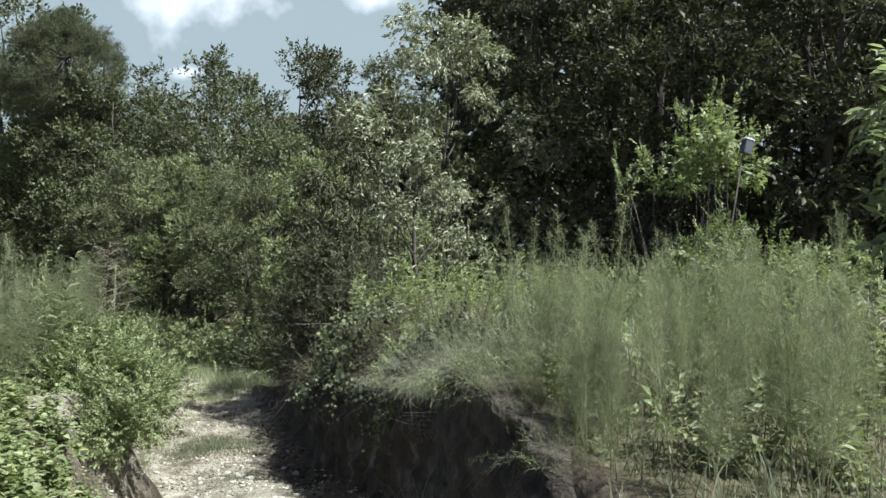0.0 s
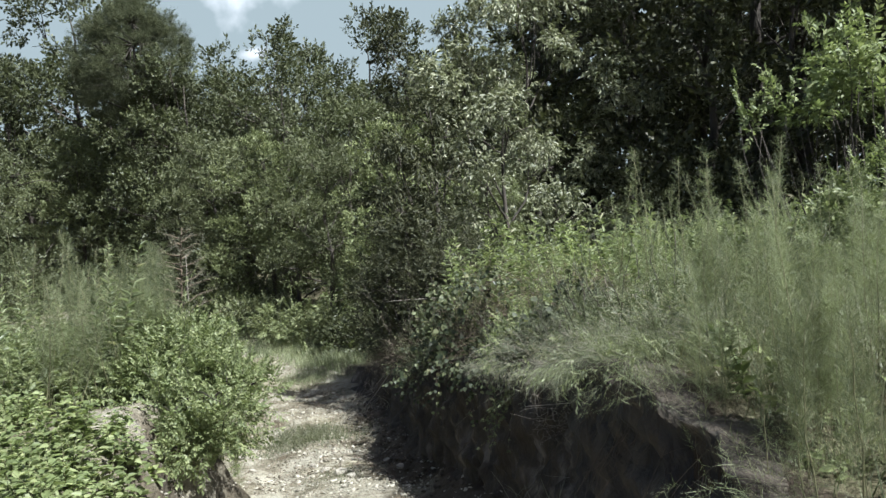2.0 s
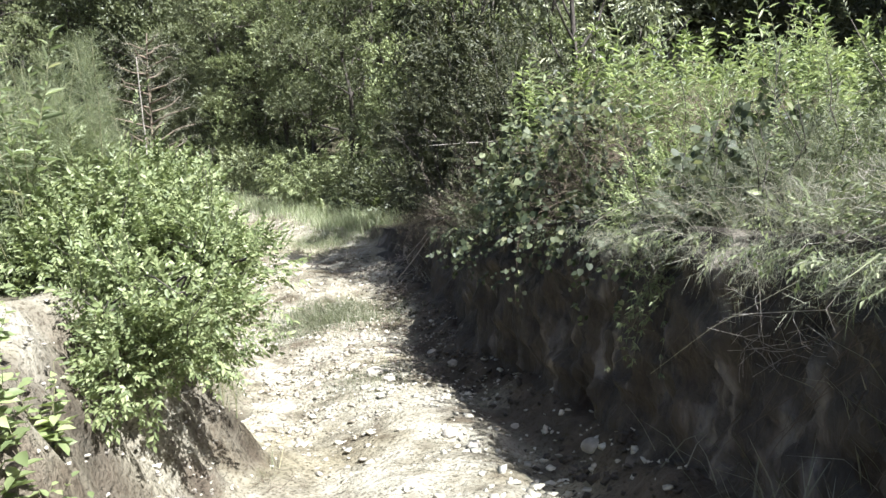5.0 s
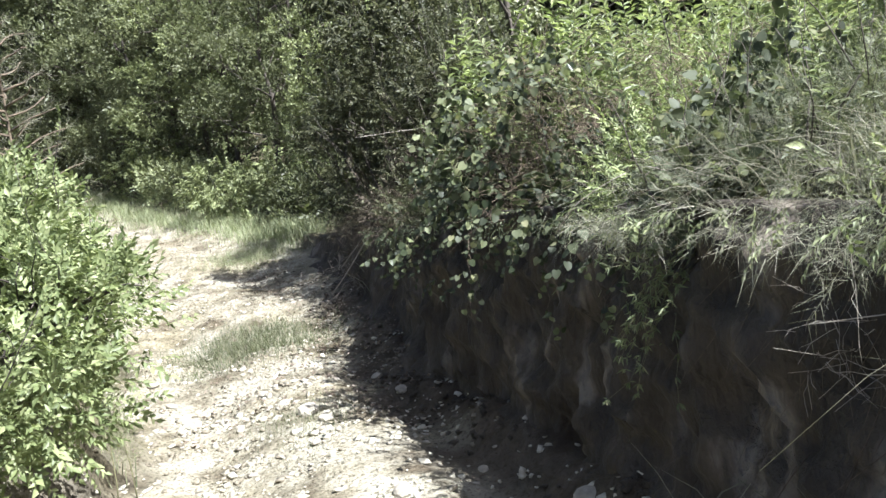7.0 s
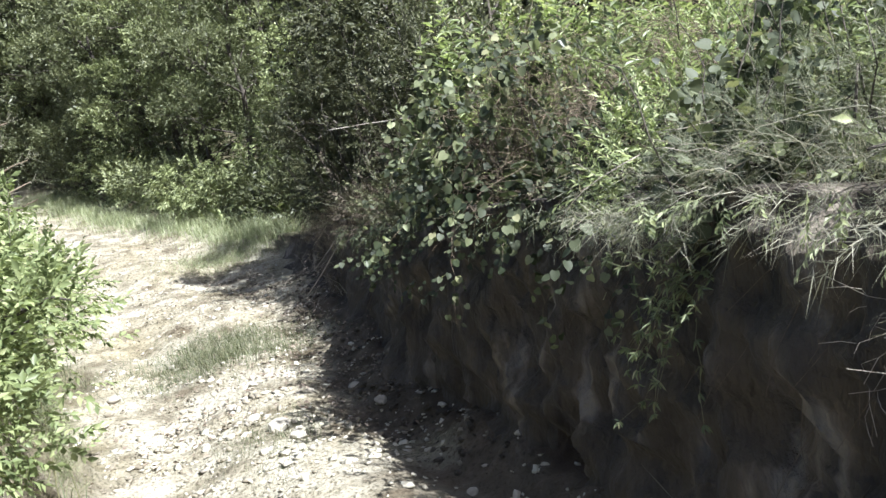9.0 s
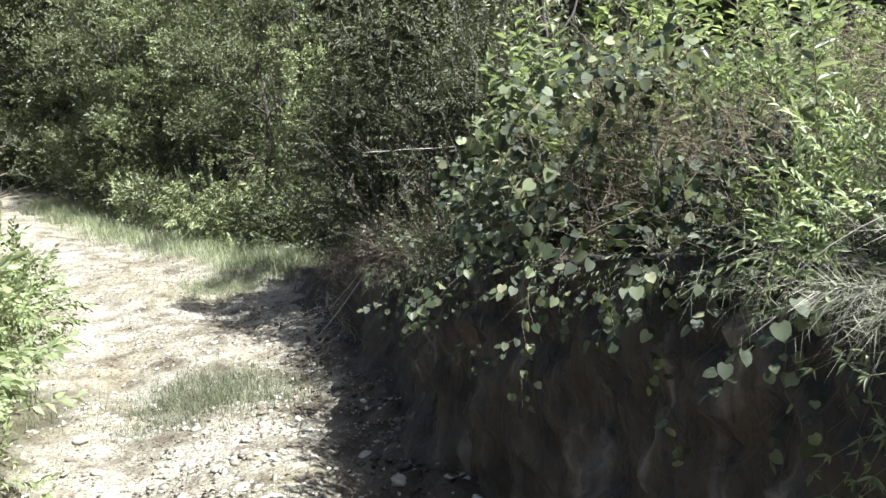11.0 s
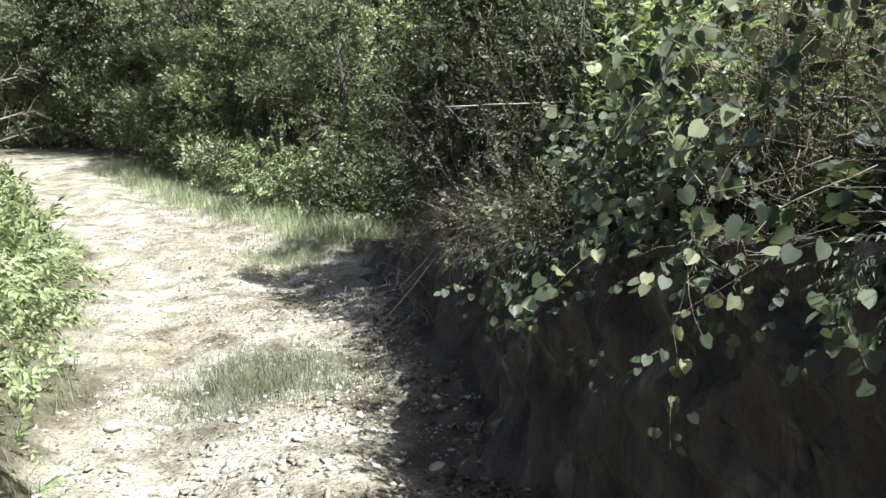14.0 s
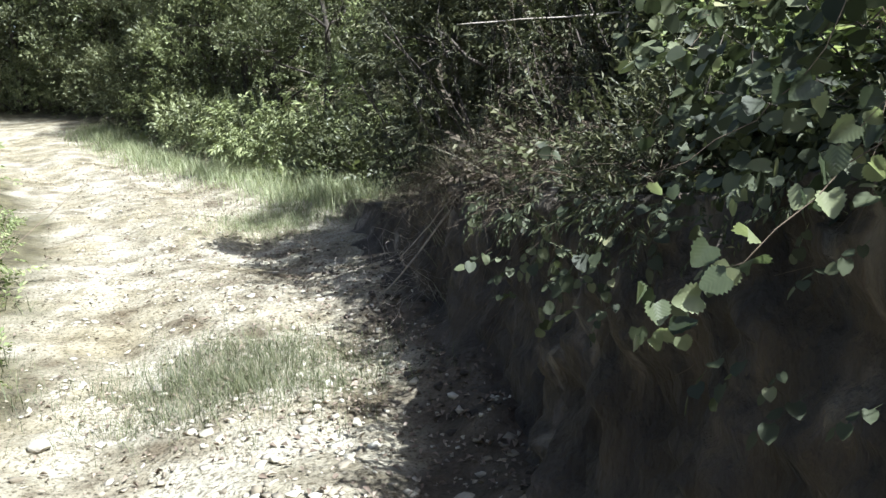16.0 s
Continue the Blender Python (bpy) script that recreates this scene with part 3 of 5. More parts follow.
def cut_bank():
    """The cut clay face: crumbling, slightly undercut below the lip, with a foot of fallen earth."""
    ys = np.arange(4.0, 19.6, 0.05)
    p, out, z0, z1 = right_edge(ys)
    # steps out from the foot line and share of the height, from the toe over the lip to the top
    prof_o = np.concatenate([np.linspace(-0.46, -0.16, 7), np.linspace(-0.14, 0.02, 30), np.linspace(0.03, 0.0, 6), np.linspace(0.05, 0.32, 8)]) + 0.12
    prof_h = np.concatenate([np.linspace(-0.05, 0.10, 7), np.linspace(0.12, 0.90, 30), np.linspace(0.91, 0.995, 6), np.linspace(1.0, 0.97, 8)])
    nv = len(prof_o)
    P = np.empty((len(ys), nv, 3))
    P[:, :, :2] = p[:, None] + out[:, None] * prof_o[None, :, None]
    P[:, :, 2] = z0[:, None] + (z1 - z0)[:, None] * prof_h[None] + np.where(prof_h > 0.9, 0.02, 0)[None]
    P[:, :, 2] -= 0.3 * np.clip(5.0 - ys, 0, 1)[:, None]
    q = P.reshape(-1, 3)
    tall = np.clip((z1 - z0) / 1.0, 0.1, 1)[:, None] * np.ones(nv)
    ease = np.concatenate([np.linspace(0.2, 1, 7), np.ones(36), np.linspace(0.8, 0.0, 8)])[None] * tall
    blocky = np.abs(lump(q, 5.3, 3)) + 0.5 * np.abs(lump(q, 11.7, 6))
    streak = lump(q * np.array([1, 1, 0.22]), 9.0, 8)
    d = 0.09 * lump(q, 2.6, 2) + 0.14 * (0.45 - blocky) + 0.02 * streak + 0.05 * lump(q, 13, 7) + 0.04 * lump(q, 21, 4) + 0.028 * lump(q, 37, 5)
    d = np.clip(d, -0.2, 0.12).reshape(len(ys), nv) * ease
    P[:, :, :2] -= out[:, None] * d[:, :, None]
    P[:, :, 2] += 0.3 * d
    i, j = np.meshgrid(np.arange(len(ys) - 1), np.arange(nv - 1), indexing="ij")
    f = np.stack([i * nv + j, i * nv + j + 1, (i + 1) * nv + j + 1, (i + 1) * nv + j], -1).reshape(-1, 4)
    g = Geo()
    g.add(P.reshape(-1, 3), [f])
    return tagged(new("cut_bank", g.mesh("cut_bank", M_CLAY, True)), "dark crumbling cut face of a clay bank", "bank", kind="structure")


cut_bank()


# ---- sky: cloud sheets far off ----
def cloud(x, y, z, w, h):
    g = Geo()
    g.add([(-w / 2, 0, -h / 2), (w / 2, 0, -h / 2), (w / 2, 0, h / 2), (-w / 2, 0, h / 2)], [np.array([(0, 1, 2, 3)])])
    me = g.mesh("cloud", M_CLOUD)
    ob = new("backdrop_cloud", me)
    ob.location = (x, y, z)
    ob.visible_shadow = False
    return tagged(ob, "bright white summer cloud in a pale blue sky", "cloud", kind="structure")


# ---- plants ----
def leaf_set(leaf, n, leaf_len, spread=55, hang=0.3):
    return [sprig(leaf, n, leaf_len, s, spread, hang) for s in (1, 2, 3)]


S_TREE = leaf_set(oval_leaf(0.55), 7, 0.42)
S_OAK = leaf_set(long_leaf(0.34, 0.3), 6, 0.55, 60, 0.7)


S_LEAFY = [bunch(oval_leaf(0.6, 0.15), 6, 0.44, k) for k in (1, 2, 3)]
S_DROOP = [bunch(long_leaf(0.36, 0.3), 6, 0.5, k, 1.0, 0.7) for k in (1, 2, 3)]
S_WIRE = [bunch(needle(0.022), 16, 0.45, k, twig=0.004) for k in (1, 2, 3)]
S_OAKFAR = leaf_set(oval_leaf(0.36, 0.3), 7, 0.52, 60, 0.7)
S_SHRUB = leaf_set(oval_leaf(0.5), 9, 0.30)
S_FINE = leaf_set(oval_leaf(0.30), 11, 0.24, 40)
S_PINE = [needle_tuft(16, s) for s in (1, 2, 3)]


def thing(name, at, turn, label, category, group="", scale=1.0):
    ob = new(name)
    ob.matrix_basis = pose(*at, 0, 0, turn) @ Matrix.Diagonal((scale, scale, scale, 1))
    ob.empty_display_size = 0.1
    return tagged(ob, label, category, group)


def make_tree(kind, h, spread, seed, bare_to, shapes, mat, n, size, lobes_n=11, rise=0.25, label="", group=""):
    """A tree at the origin: trunk with limbs, and a crown of leafy lobes."""
    rng = np.random.default_rng(seed)
    root = thing(kind, (0, 0, 0), 0, label, "tree", group)
    wood, leaves = Geo(), Geo()
    top = np.array([rng.normal(0, 0.04 * h), rng.normal(0, 0.04 * h), h * 0.93])
    trunk = wobble((0, 0, -0.2), top, 12, 0.012 * h, rng)
    r0 = 0.012 * h + 0.03
    wood.tube(trunk, np.linspace(r0, 0.012, 12), 7)
    lobes = []
    for k in range(lobes_n):
        t = bare_to + (1 - bare_to) * (k + 0.5) / lobes_n
        base = trunk[min(int(t * 0.85 * 11), 10)]
        a = k * 2.4 + rng.uniform(-0.5, 0.5)
        wide = spread * (1.0 - 0.75 * max(0, (t - 0.45) / 0.55) ** 1.6) * rng.uniform(0.45, 0.85)
        c = np.array([math.cos(a) * wide, math.sin(a) * wide, h * t])
        c[:2] += trunk[min(int(t * 11), 11)][:2]
        wood.tube(wobble(base, c, 6, 0.05 * wide + 0.01, rng), np.linspace(r0 * 0.4 * (1.1 - t) + 0.012, 0.008, 6), 5)
        r = spread * rng.uniform(0.32, 0.52) * (1.0 - 0.3 * t)
        for _ in range(3):
            tip = c + unit(rng.normal(0, 1, 3)) * r * 0.9
            wood.tube(wobble(c - (c - base) * 0.3, tip, 4, 0.03, rng), np.linspace(0.014, 0.005, 4), 4)
        lobes.append((*c, r, r * rng.uniform(0.6, 0.85)))
    lobes.append((*top, spread * 0.28, spread * 0.3))
    clumped(leaves, lobes, n, shapes, size, seed, rise=rise)
    part("trunk", wood, M_BARK, root, smooth=True)
    part("crown", leaves, mat, root)
    return root


def make_pine(h, seed, bare_to, n, label, group="", dome=0.0):
    rng = np.random.default_rng(seed)
    root = thing("pine_tree", (0, 0, 0), 0, label, "tree", group)
    wood, leaves = Geo(), Geo()
    trunk = wobble((0, 0, -0.2), (rng.normal(0, 0.3), rng.normal(0, 0.3), h), 14, 0.05, rng)
    wood.tube(trunk, np.linspace(0.012 * h + 0.02, 0.02, 14), 8)
    lobes = []
    m = 34
    for k in range(m):
        t = bare_to + (1 - bare_to) * (k / m) ** 0.9
        base = trunk[min(int(t * 13), 13)]
        a = k * 2.4 + rng.uniform(-0.4, 0.4)
        ln = (0.17 * h) * (1.05 - 0.72 * ((t - bare_to) / (1 - bare_to)) ** 1.8) * rng.uniform(0.55, 1.1)
        tip = base + np.array([math.cos(a) * ln, math.sin(a) * ln, ln * rng.uniform(0.05, 0.55)])
        wood.tube(wobble(base, tip, 5, 0.05, rng), np.linspace(0.05, 0.012, 5), 4)
        for f in (0.6, 0.85, 1.0):
            c = base + (tip - base) * f + rng.normal(0, 0.12, 3)
            lobes.append((*c, rng.uniform(0.35, 0.6), rng.uniform(0.25, 0.4)))
    if dome:
        # old flat-topped crown: tufts gathered in small clumps over a dome
        lobes = []
        for k in range(240):
            u = unit(rng.normal(0, 1, 3) + np.array([0, 0, 0.35]))
            c = trunk[11] * np.array([1, 1, 0]) + np.array([0, 0, h - dome * 1.15]) + u * dome * rng.uniform(0.72, 1.0) * np.array([1.1, 1.1, 1.1])
            lobes.append((*c, rng.uniform(0.22, 0.40), rng.uniform(0.2, 0.3)))
        for k in range(26):
            tip = np.array(lobes[k * 9][:3])
            wood.tube(wobble(trunk[9 + k % 4], tip, 6, 0.07, rng), np.linspace(0.035, 0.01, 6), 4)
    crown(leaves, lobes, n, S_PINE, 0.3 if dome else 0.36, seed, 0.2, -0.6, rise=0.4)
    part("trunk", wood, M_BARK, root, smooth=True)
    part("crown", leaves, M_PINE, root)
    return root


def make_shrub(kind, lobes, n, shapes, size, mat, seed, label, at, gap=-0.3, category="shrub", group="", freq=5.0, rise=0.4, shoots=5, stem=0.016):
    """Several stems from one stool and leaves over uneven lobes, given from the base."""
    rng = np.random.default_rng(seed)
    root = thing(kind, at, 0, label, category, group)
    wood, leaves = Geo(), Geo()
    for lx, ly, lz, lr, lh in lobes:
        for _ in range(5):
            tip = np.array([lx, ly, lz]) + unit(rng.normal(0, 1, 3)) * np.array([lr, lr, lh]) * 0.8
            tip[2] = max(tip[2], 0.1)
            b = np.array([lx * 0.5 + rng.normal(0, 0.12), ly * 0.5 + rng.normal(0, 0.12), -0.12])
            wood.tube(wobble(b, tip, 7, 0.03, rng), np.linspace(stem, stem / 4, 7), 4)
    crown(leaves, lobes, n, shapes, size, seed, 0.4, gap, freq, rise)
    for lx, ly, lz, lr, lh in lobes:
        for _ in range(shoots):
            a, e = rng.uniform(0, 6.3), rng.uniform(0.3, 1.3)
            d = np.array([math.cos(a) * math.cos(e), math.sin(a) * math.cos(e), math.sin(e)])
            b = np.array([lx, ly, lz]) + d * np.array([lr, lr, lh]) * 0.9
            line = wobble(b, b + (d * 0.5 + np.array([0, 0, 0.6])) * rng.uniform(0.25, 0.6), 5, 0.02, rng)
            wood.tube(line, np.linspace(0.004, 0.0015, 5), 3)
            leaves.scatter(shapes[0], line, np.gradient(line, axis=0) + rng.normal(0, 0.02, line.shape), rng.normal(0, 1, line.shape), size * np.linspace(1.0, 0.6, 5))
    part("stem", wood, M_BARK, root)["kind"] = "stuff"
    part("foliage", leaves, mat, root)
    return root


def put(ob, at, turn, scale=1.0):
    m = pose(at[0], at[1], at[2], 0, 0, turn) @ Matrix.Diagonal((scale, scale, scale, 1))
    return copy_thing(ob, m)


def on_land(x, y, dz=0.0):
    return (x, y, float(ground_z(x, y)[0]) + dz)


def stand(protos, rows, seed, low=0.9, high=1.12):
    """The first row takes each prototype itself, the rest are copies."""
    rng = random.Random(seed)
    for k, (x, y, s) in enumerate(rows):
        p = protos[k % len(protos)]
        m = pose(*on_land(x, y), 0, 0, rng.uniform(0, 360)) @ Matrix.Diagonal((*(s * rng.uniform(low, high),) * 3, 1))
        if k < len(protos):
            p.matrix_basis = m
        else:
            copy_thing(p, m)


# broad-leaved wall beyond the bend
LT = "broad-leaved woodland tree, leafy to the ground"
WALL = "trees beyond the bend"
wall_trees = [make_tree("broadleaf_tree", 7.0, 2.6, 10 + k, 0.24, sh, mat, 2900, 0.195, 11, 0.25, LT, WALL) for k, (sh, mat) in enumerate(((S_LEAFY, M_TREE), (S_LEAFY, M_GREY), (S_LEAFY, M_TREE), (S_LEAFY, M_GREY)))]
stand(wall_trees, [(-3.6, 26.0, 0.8), (-6.4, 28.1, 0.82), (-9.0, 30.7, 0.87), (-11.6, 34.0, 0.92), (-0.9, 24.6, 0.7), (-14.6, 38.2, 0.95), (-18.6, 42.0, 1.1), (-25.6, 36.2, 1.2), (-22.5, 43.6, 1.3), (-13.4, 36.6, 0.95), (-7.9, 29.7, 0.85), (-10.5, 32.4, 0.9), (-16.8, 40.6, 1.0), (-25.5, 45.0, 1.2)], 1, 0.95, 1.08)
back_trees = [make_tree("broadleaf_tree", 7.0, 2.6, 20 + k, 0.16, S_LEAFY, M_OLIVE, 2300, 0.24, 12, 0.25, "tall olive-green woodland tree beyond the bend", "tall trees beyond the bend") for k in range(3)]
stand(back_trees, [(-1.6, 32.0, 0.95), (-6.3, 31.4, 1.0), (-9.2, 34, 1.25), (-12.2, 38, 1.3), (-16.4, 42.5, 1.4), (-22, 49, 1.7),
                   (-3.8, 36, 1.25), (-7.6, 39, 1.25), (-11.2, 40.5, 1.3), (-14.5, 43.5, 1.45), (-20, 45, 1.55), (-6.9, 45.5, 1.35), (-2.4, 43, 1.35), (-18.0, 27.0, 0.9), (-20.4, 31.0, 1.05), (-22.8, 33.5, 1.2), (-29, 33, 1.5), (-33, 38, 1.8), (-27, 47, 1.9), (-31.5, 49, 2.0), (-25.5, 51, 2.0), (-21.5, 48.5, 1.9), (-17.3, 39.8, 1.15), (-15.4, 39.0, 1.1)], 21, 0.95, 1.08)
PT = "tall pine with a rounded dark green crown"
pines = [make_pine(14.0, 32, 0.36, 1150, PT, "pines in the wood")]
stand([make_pine(12.9, 31, 0.62, 8500, PT, "pines in the wood", 2.4)], [(-17.7, 41.0, 1.0)], 2)
stand(pines, [(1.6, 35, 1.1), (4.2, 33, 1.1), (7.2, 29.5, 1.1), (2.6, 38.5, 1.15), (9.6, 33.5, 1.15), (5.6, 38, 1.2), (12.6, 29, 1.1), (16, 33, 1.2)], 2)

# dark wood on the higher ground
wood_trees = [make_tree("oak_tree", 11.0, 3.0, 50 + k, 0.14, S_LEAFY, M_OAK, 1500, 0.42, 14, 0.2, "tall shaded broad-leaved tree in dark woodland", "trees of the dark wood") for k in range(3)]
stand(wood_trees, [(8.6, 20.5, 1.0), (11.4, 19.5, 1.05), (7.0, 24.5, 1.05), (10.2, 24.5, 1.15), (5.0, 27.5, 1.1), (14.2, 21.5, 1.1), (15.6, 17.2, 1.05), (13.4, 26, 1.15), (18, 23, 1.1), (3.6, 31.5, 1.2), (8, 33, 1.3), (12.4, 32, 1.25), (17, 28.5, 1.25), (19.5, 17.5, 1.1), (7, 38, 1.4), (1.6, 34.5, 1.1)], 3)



def far_woodland(n, seed, box, high):
    """Closed woodland behind, too dense and dark to tell apart."""
    rng = np.random.default_rng(seed)
    x, y = rng.uniform(box[0], box[2], n), rng.uniform(box[1], box[3], n)
    p = np.stack([x, y, high * rng.random(n) ** 0.85 + ground_z(x, y)], 1)
    g = Geo()
    for k, sh in enumerate(S_TREE):
        w = np.arange(n) % 3 == k
        g.scatter(sh, p[w], rng.normal(0, 1, (w.sum(), 3)), rng.normal(0, 0.6, (w.sum(), 3)) + np.array([0, 0, 1.0]), 1.3 * rng.uniform(0.7, 1.3, w.sum()))
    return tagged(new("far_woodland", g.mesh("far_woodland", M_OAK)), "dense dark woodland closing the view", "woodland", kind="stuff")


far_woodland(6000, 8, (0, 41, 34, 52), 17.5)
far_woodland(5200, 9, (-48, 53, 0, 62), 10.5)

# vine-hung tree behind the mound
centre_tree = make_tree("vine_hung_tree", 10.6, 3.6, 71, 0.05, S_DROOP, M_CENTRE, 6200, 0.30, 18, -0.3, "tree hung with drooping vine leaves, dead twigs on top")
centre_tree.matrix_basis = pose(*on_land(0.15, 28.4), 0, 0, 40)
for k, (x, y, h, sp) in enumerate([(-4.3, 33.0, 10.1, 2.1), (-3.0, 31.5, 9.2, 1.7)]):
    t = make_tree("oak_tree", h, sp, 54 + k, 0.12, S_LEAFY, M_OAK, 2000, 0.32, 13, 0.2, "slender dark tree beside the vine-hung tree", "dark trees beside the vine-hung tree")
    t.matrix_basis = pose(*on_land(x, y), 0, 0, 50 * k)

for k, (x, y, h, sp) in enumerate([(-0.75, 18.9, 5.0, 1.5), (-2.0, 20.0, 5.7, 1.35), (-2.3, 18.3, 4.3, 1.0)]):
    # all but the first get darker leaves in place of deep shade behind the bank
    t = make_tree("vine_hung_tree", h, sp, 80 + k, 0.1, S_DROOP, M_OAK if k else M_CENTRE, 1500, 0.2, 12, -0.3, "small tree hung with vine leaves behind the bank", "vine-hung trees")
    t.matrix_basis = pose(*on_land(x, y), 0, 0, 70 * k)

# ---- left side: bushes on the bank ----
LB = "dense sunlit bush on the sandy bank"
for k, (x, y, lobes, n) in enumerate([
        (-4.0, 9.7, [(0.1, 0.0, 0.2, 0.55, 0.42), (-0.35, 0.3, 0.38, 0.5, 0.42), (0.1, -0.4, 0.05, 0.34, 0.32), (0.05, 0.6, 0.25, 0.5, 0.42), (0.55, -0.25, -0.05, 0.38, 0.40), (0.5, -0.75, -0.08, 0.32, 0.3), (0.45, 0.25, 0.0, 0.42, 0.4), (0.5, -0.4, -0.25, 0.36, 0.28), (-0.5, 0.2, 0.3, 0.45, 0.4), (0.85, -0.75, -0.2, 0.32, 0.34), (0.75, -1.15, -0.25, 0.3, 0.3), (0.95, -0.3, -0.1, 0.35, 0.4)], 5000),
        (-5.5, 9.4, [(0, 0, 0.3, 0.8, 0.4), (-0.7, 0.3, 0.45, 0.7, 0.45), (0.7, 0.2, 0.35, 0.6, 0.4)], 2200),
        (-5.4, 11.8, [(0, 0, 0.3, 0.9, 0.5), (0.8, 0.2, 0.3, 0.7, 0.5), (-0.9, 0.1, 0.5, 0.9, 0.6)], 2300),
        (-7.4, 10.6, [(0, 0, 0.9, 1.1, 0.9), (-0.9, 0.4, 1.0, 0.9, 0.8)], 1700),
        (-5.6, 8.2, [(0, 0, 0.2, 0.55, 0.3), (-0.7, 0.1, 0.3, 0.6, 0.4)], 1400),
        (-7.8, 13.4, [(0, 0, 1.1, 1.2, 1.1), (0.9, 0.3, 0.9, 1.0, 0.9), (-1, 0, 1.2, 1.1, 1)], 1700),
        (-7.6, 17.0, [(0, 0, 0.5, 0.8, 0.5), (-0.8, 0.4, 0.7, 0.9, 0.7)], 1100)]):
    make_shrub("bush", lobes, int(n * 1.25), S_SHRUB if k % 2 == 0 else S_FINE, 0.142, M_SHRUB, 100 + k, LB, on_land(x, y), group="bushes on the sandy bank", shoots=2)

# ---- herbs ----
T_THREAD = needle_tuft(6, 11, 0.02)
L_LANCE, L_HEART, L_HEART_FAR = long_leaf(0.2, 0.3), heart_leaf(5), heart_leaf(2)
T_BLADE = [blade(0.03, b) for b in (0.15, 0.4, 0.7)]


def make_fennel(h, seed, n=108, lean=0.09, wide=0.22):
    """Tall feathery weed: an upright stem with threads in a plume."""
    rng = np.random.default_rng(seed)
    root = thing("feathery_weed", (0, 0, 0), 0, "tall feathery green weed with thread-like leaves", "weed", "feathery weeds on the bank")
    st, lf = Geo(), Geo()
    off = rng.normal(0, lean, 2) * h
    line = wobble((0, 0, -0.05), (off[0], off[1], h), 9, 0.010, rng)
    st.tube(line, np.linspace(0.006, 0.002, 9), 4)
    t = rng.uniform(0.12, 1.0, n) ** 0.8
    i = np.minimum((t * 8).astype(int), 7)
    f = (t * 8 - i)[:, None]
    p = line[i] * (1 - f) + line[i + 1] * f
    a = rng.uniform(0, 2 * np.pi, n)
    out = np.stack([np.cos(a), np.sin(a), rng.uniform(1.1, 2.8, n)], 1)
    reach = (0.05 + wide * (1 - t) ** 0.6 * np.minimum(1, t * 4))[:, None]
    p2 = p + unit(out) * reach * rng.random((n, 1))
    lf.scatter(T_THREAD, p2, out, rng.normal(0, 1, (n, 3)), (0.10 + 0.13 * (1 - t)) * rng.uniform(0.7, 1.3, n))
    part("stem", st, M_STEM, root)
    part("leaves", lf, M_FENNEL, root)
    return root


def leaf_piece(mesh, at, along, up, size, root):
    """One leaf of its own, its stalk end at the given place."""
    yy = Vector(along).normalized()
    zz = Vector(up)
    zz = (zz - yy * zz.dot(yy)).normalized()
    leaf = new("leaf", mesh)
    leaf.parent = root
    leaf.matrix_basis = Matrix.Translation(at) @ Matrix((yy.cross(zz), yy, zz)).transposed().to_4x4() @ Matrix.Diagonal((size, size, size, 1))
    return leaf


_g = Geo()
_g.add(*long_leaf(0.36, 0.35))
BROAD_MESH = _g.mesh("leaf", M_BROADLEAF)


def make_weed(h, seed, leaf, leaf_len, n, kind, label, group, mat=M_WEED, branches=1, rise=0.55, pieces=False):
    """Leafy upright weed: one or more stems with leaves all the way up."""
    rng = np.random.default_rng(seed)
    root = thing(kind, (0, 0, 0), 0, label, "weed", group)
    st, lf = Geo(), Geo()
    for b in range(branches):
        hh = h * (1 if b == 0 else rng.uniform(0.6, 0.95))
        lean = rng.normal(0, 0.13 + 0.1 * (b > 0), 2) * h
        line = wobble((0, 0, -0.05), (lean[0], lean[1], hh), 8, 0.012, rng)
        st.tube(line, np.linspace(0.0035, 0.0012, 8), 4)
        t = np.linspace(0.12, 1.0, n)
        i = np.minimum((t * 7).astype(int), 6)
        f = (t * 7 - i)[:, None]
        p = line[i] * (1 - f) + line[i + 1] * f
        a = np.arange(n) * 2.4 + rng.uniform(0, 6) + rng.normal(0, 0.25, n)
        out = np.stack([np.cos(a), np.sin(a), rise * (0.5 + t * 1.1) + rng.normal(0, 0.2, n)], 1)
        ups = np.array([[0, 0, 1.0]]) + rng.normal(0, 0.3, (n, 3))
        sizes = leaf_len * (1.1 - 0.5 * t ** 2) * rng.uniform(0.75, 1.2, n)
        if pieces:
            for m in range(n):
                leaf_piece(BROAD_MESH, p[m], out[m], ups[m], sizes[m], root)
        else:
            lf.scatter(leaf, p, out, ups, sizes)
    part("stem", st, M_STEM, root)
    if not pieces:
        part("leaves", lf, mat, root)
    return root


def sow(protos, n, box, seed, low=0.75, high=1.15, keep=None, tilt=7, anywhere=False):
    """Stand copies of the prototypes at random free places of a box (x0, y0, x1, y1)."""
    rng = np.random.default_rng(seed)
    x, y = rng.uniform(box[0], box[2], n * 6), rng.uniform(box[1], box[3], n * 6)
    z, bare, cut = land(x, y)
    ok = (bare < 2) if anywhere else (bare < 0.15) & (cut < 0.1)
    if keep is not None:
        ok &= keep(x, y)
    x, y, z = x[ok][:n], y[ok][:n], z[ok][:n]
    for k in range(len(x)):
        s = rng.uniform(low, high)
        m = pose(x[k], y[k], z[k], rng.normal(0, tilt), rng.normal(0, tilt), rng.uniform(0, 360)) @ Matrix.Diagonal((s, s, s, 1))
        p = protos[k % len(protos)]
        if k < len(protos) and not p.get("placed"):
            p.matrix_basis = m
            p["placed"] = 1
        else:
            copy_thing(p, m)


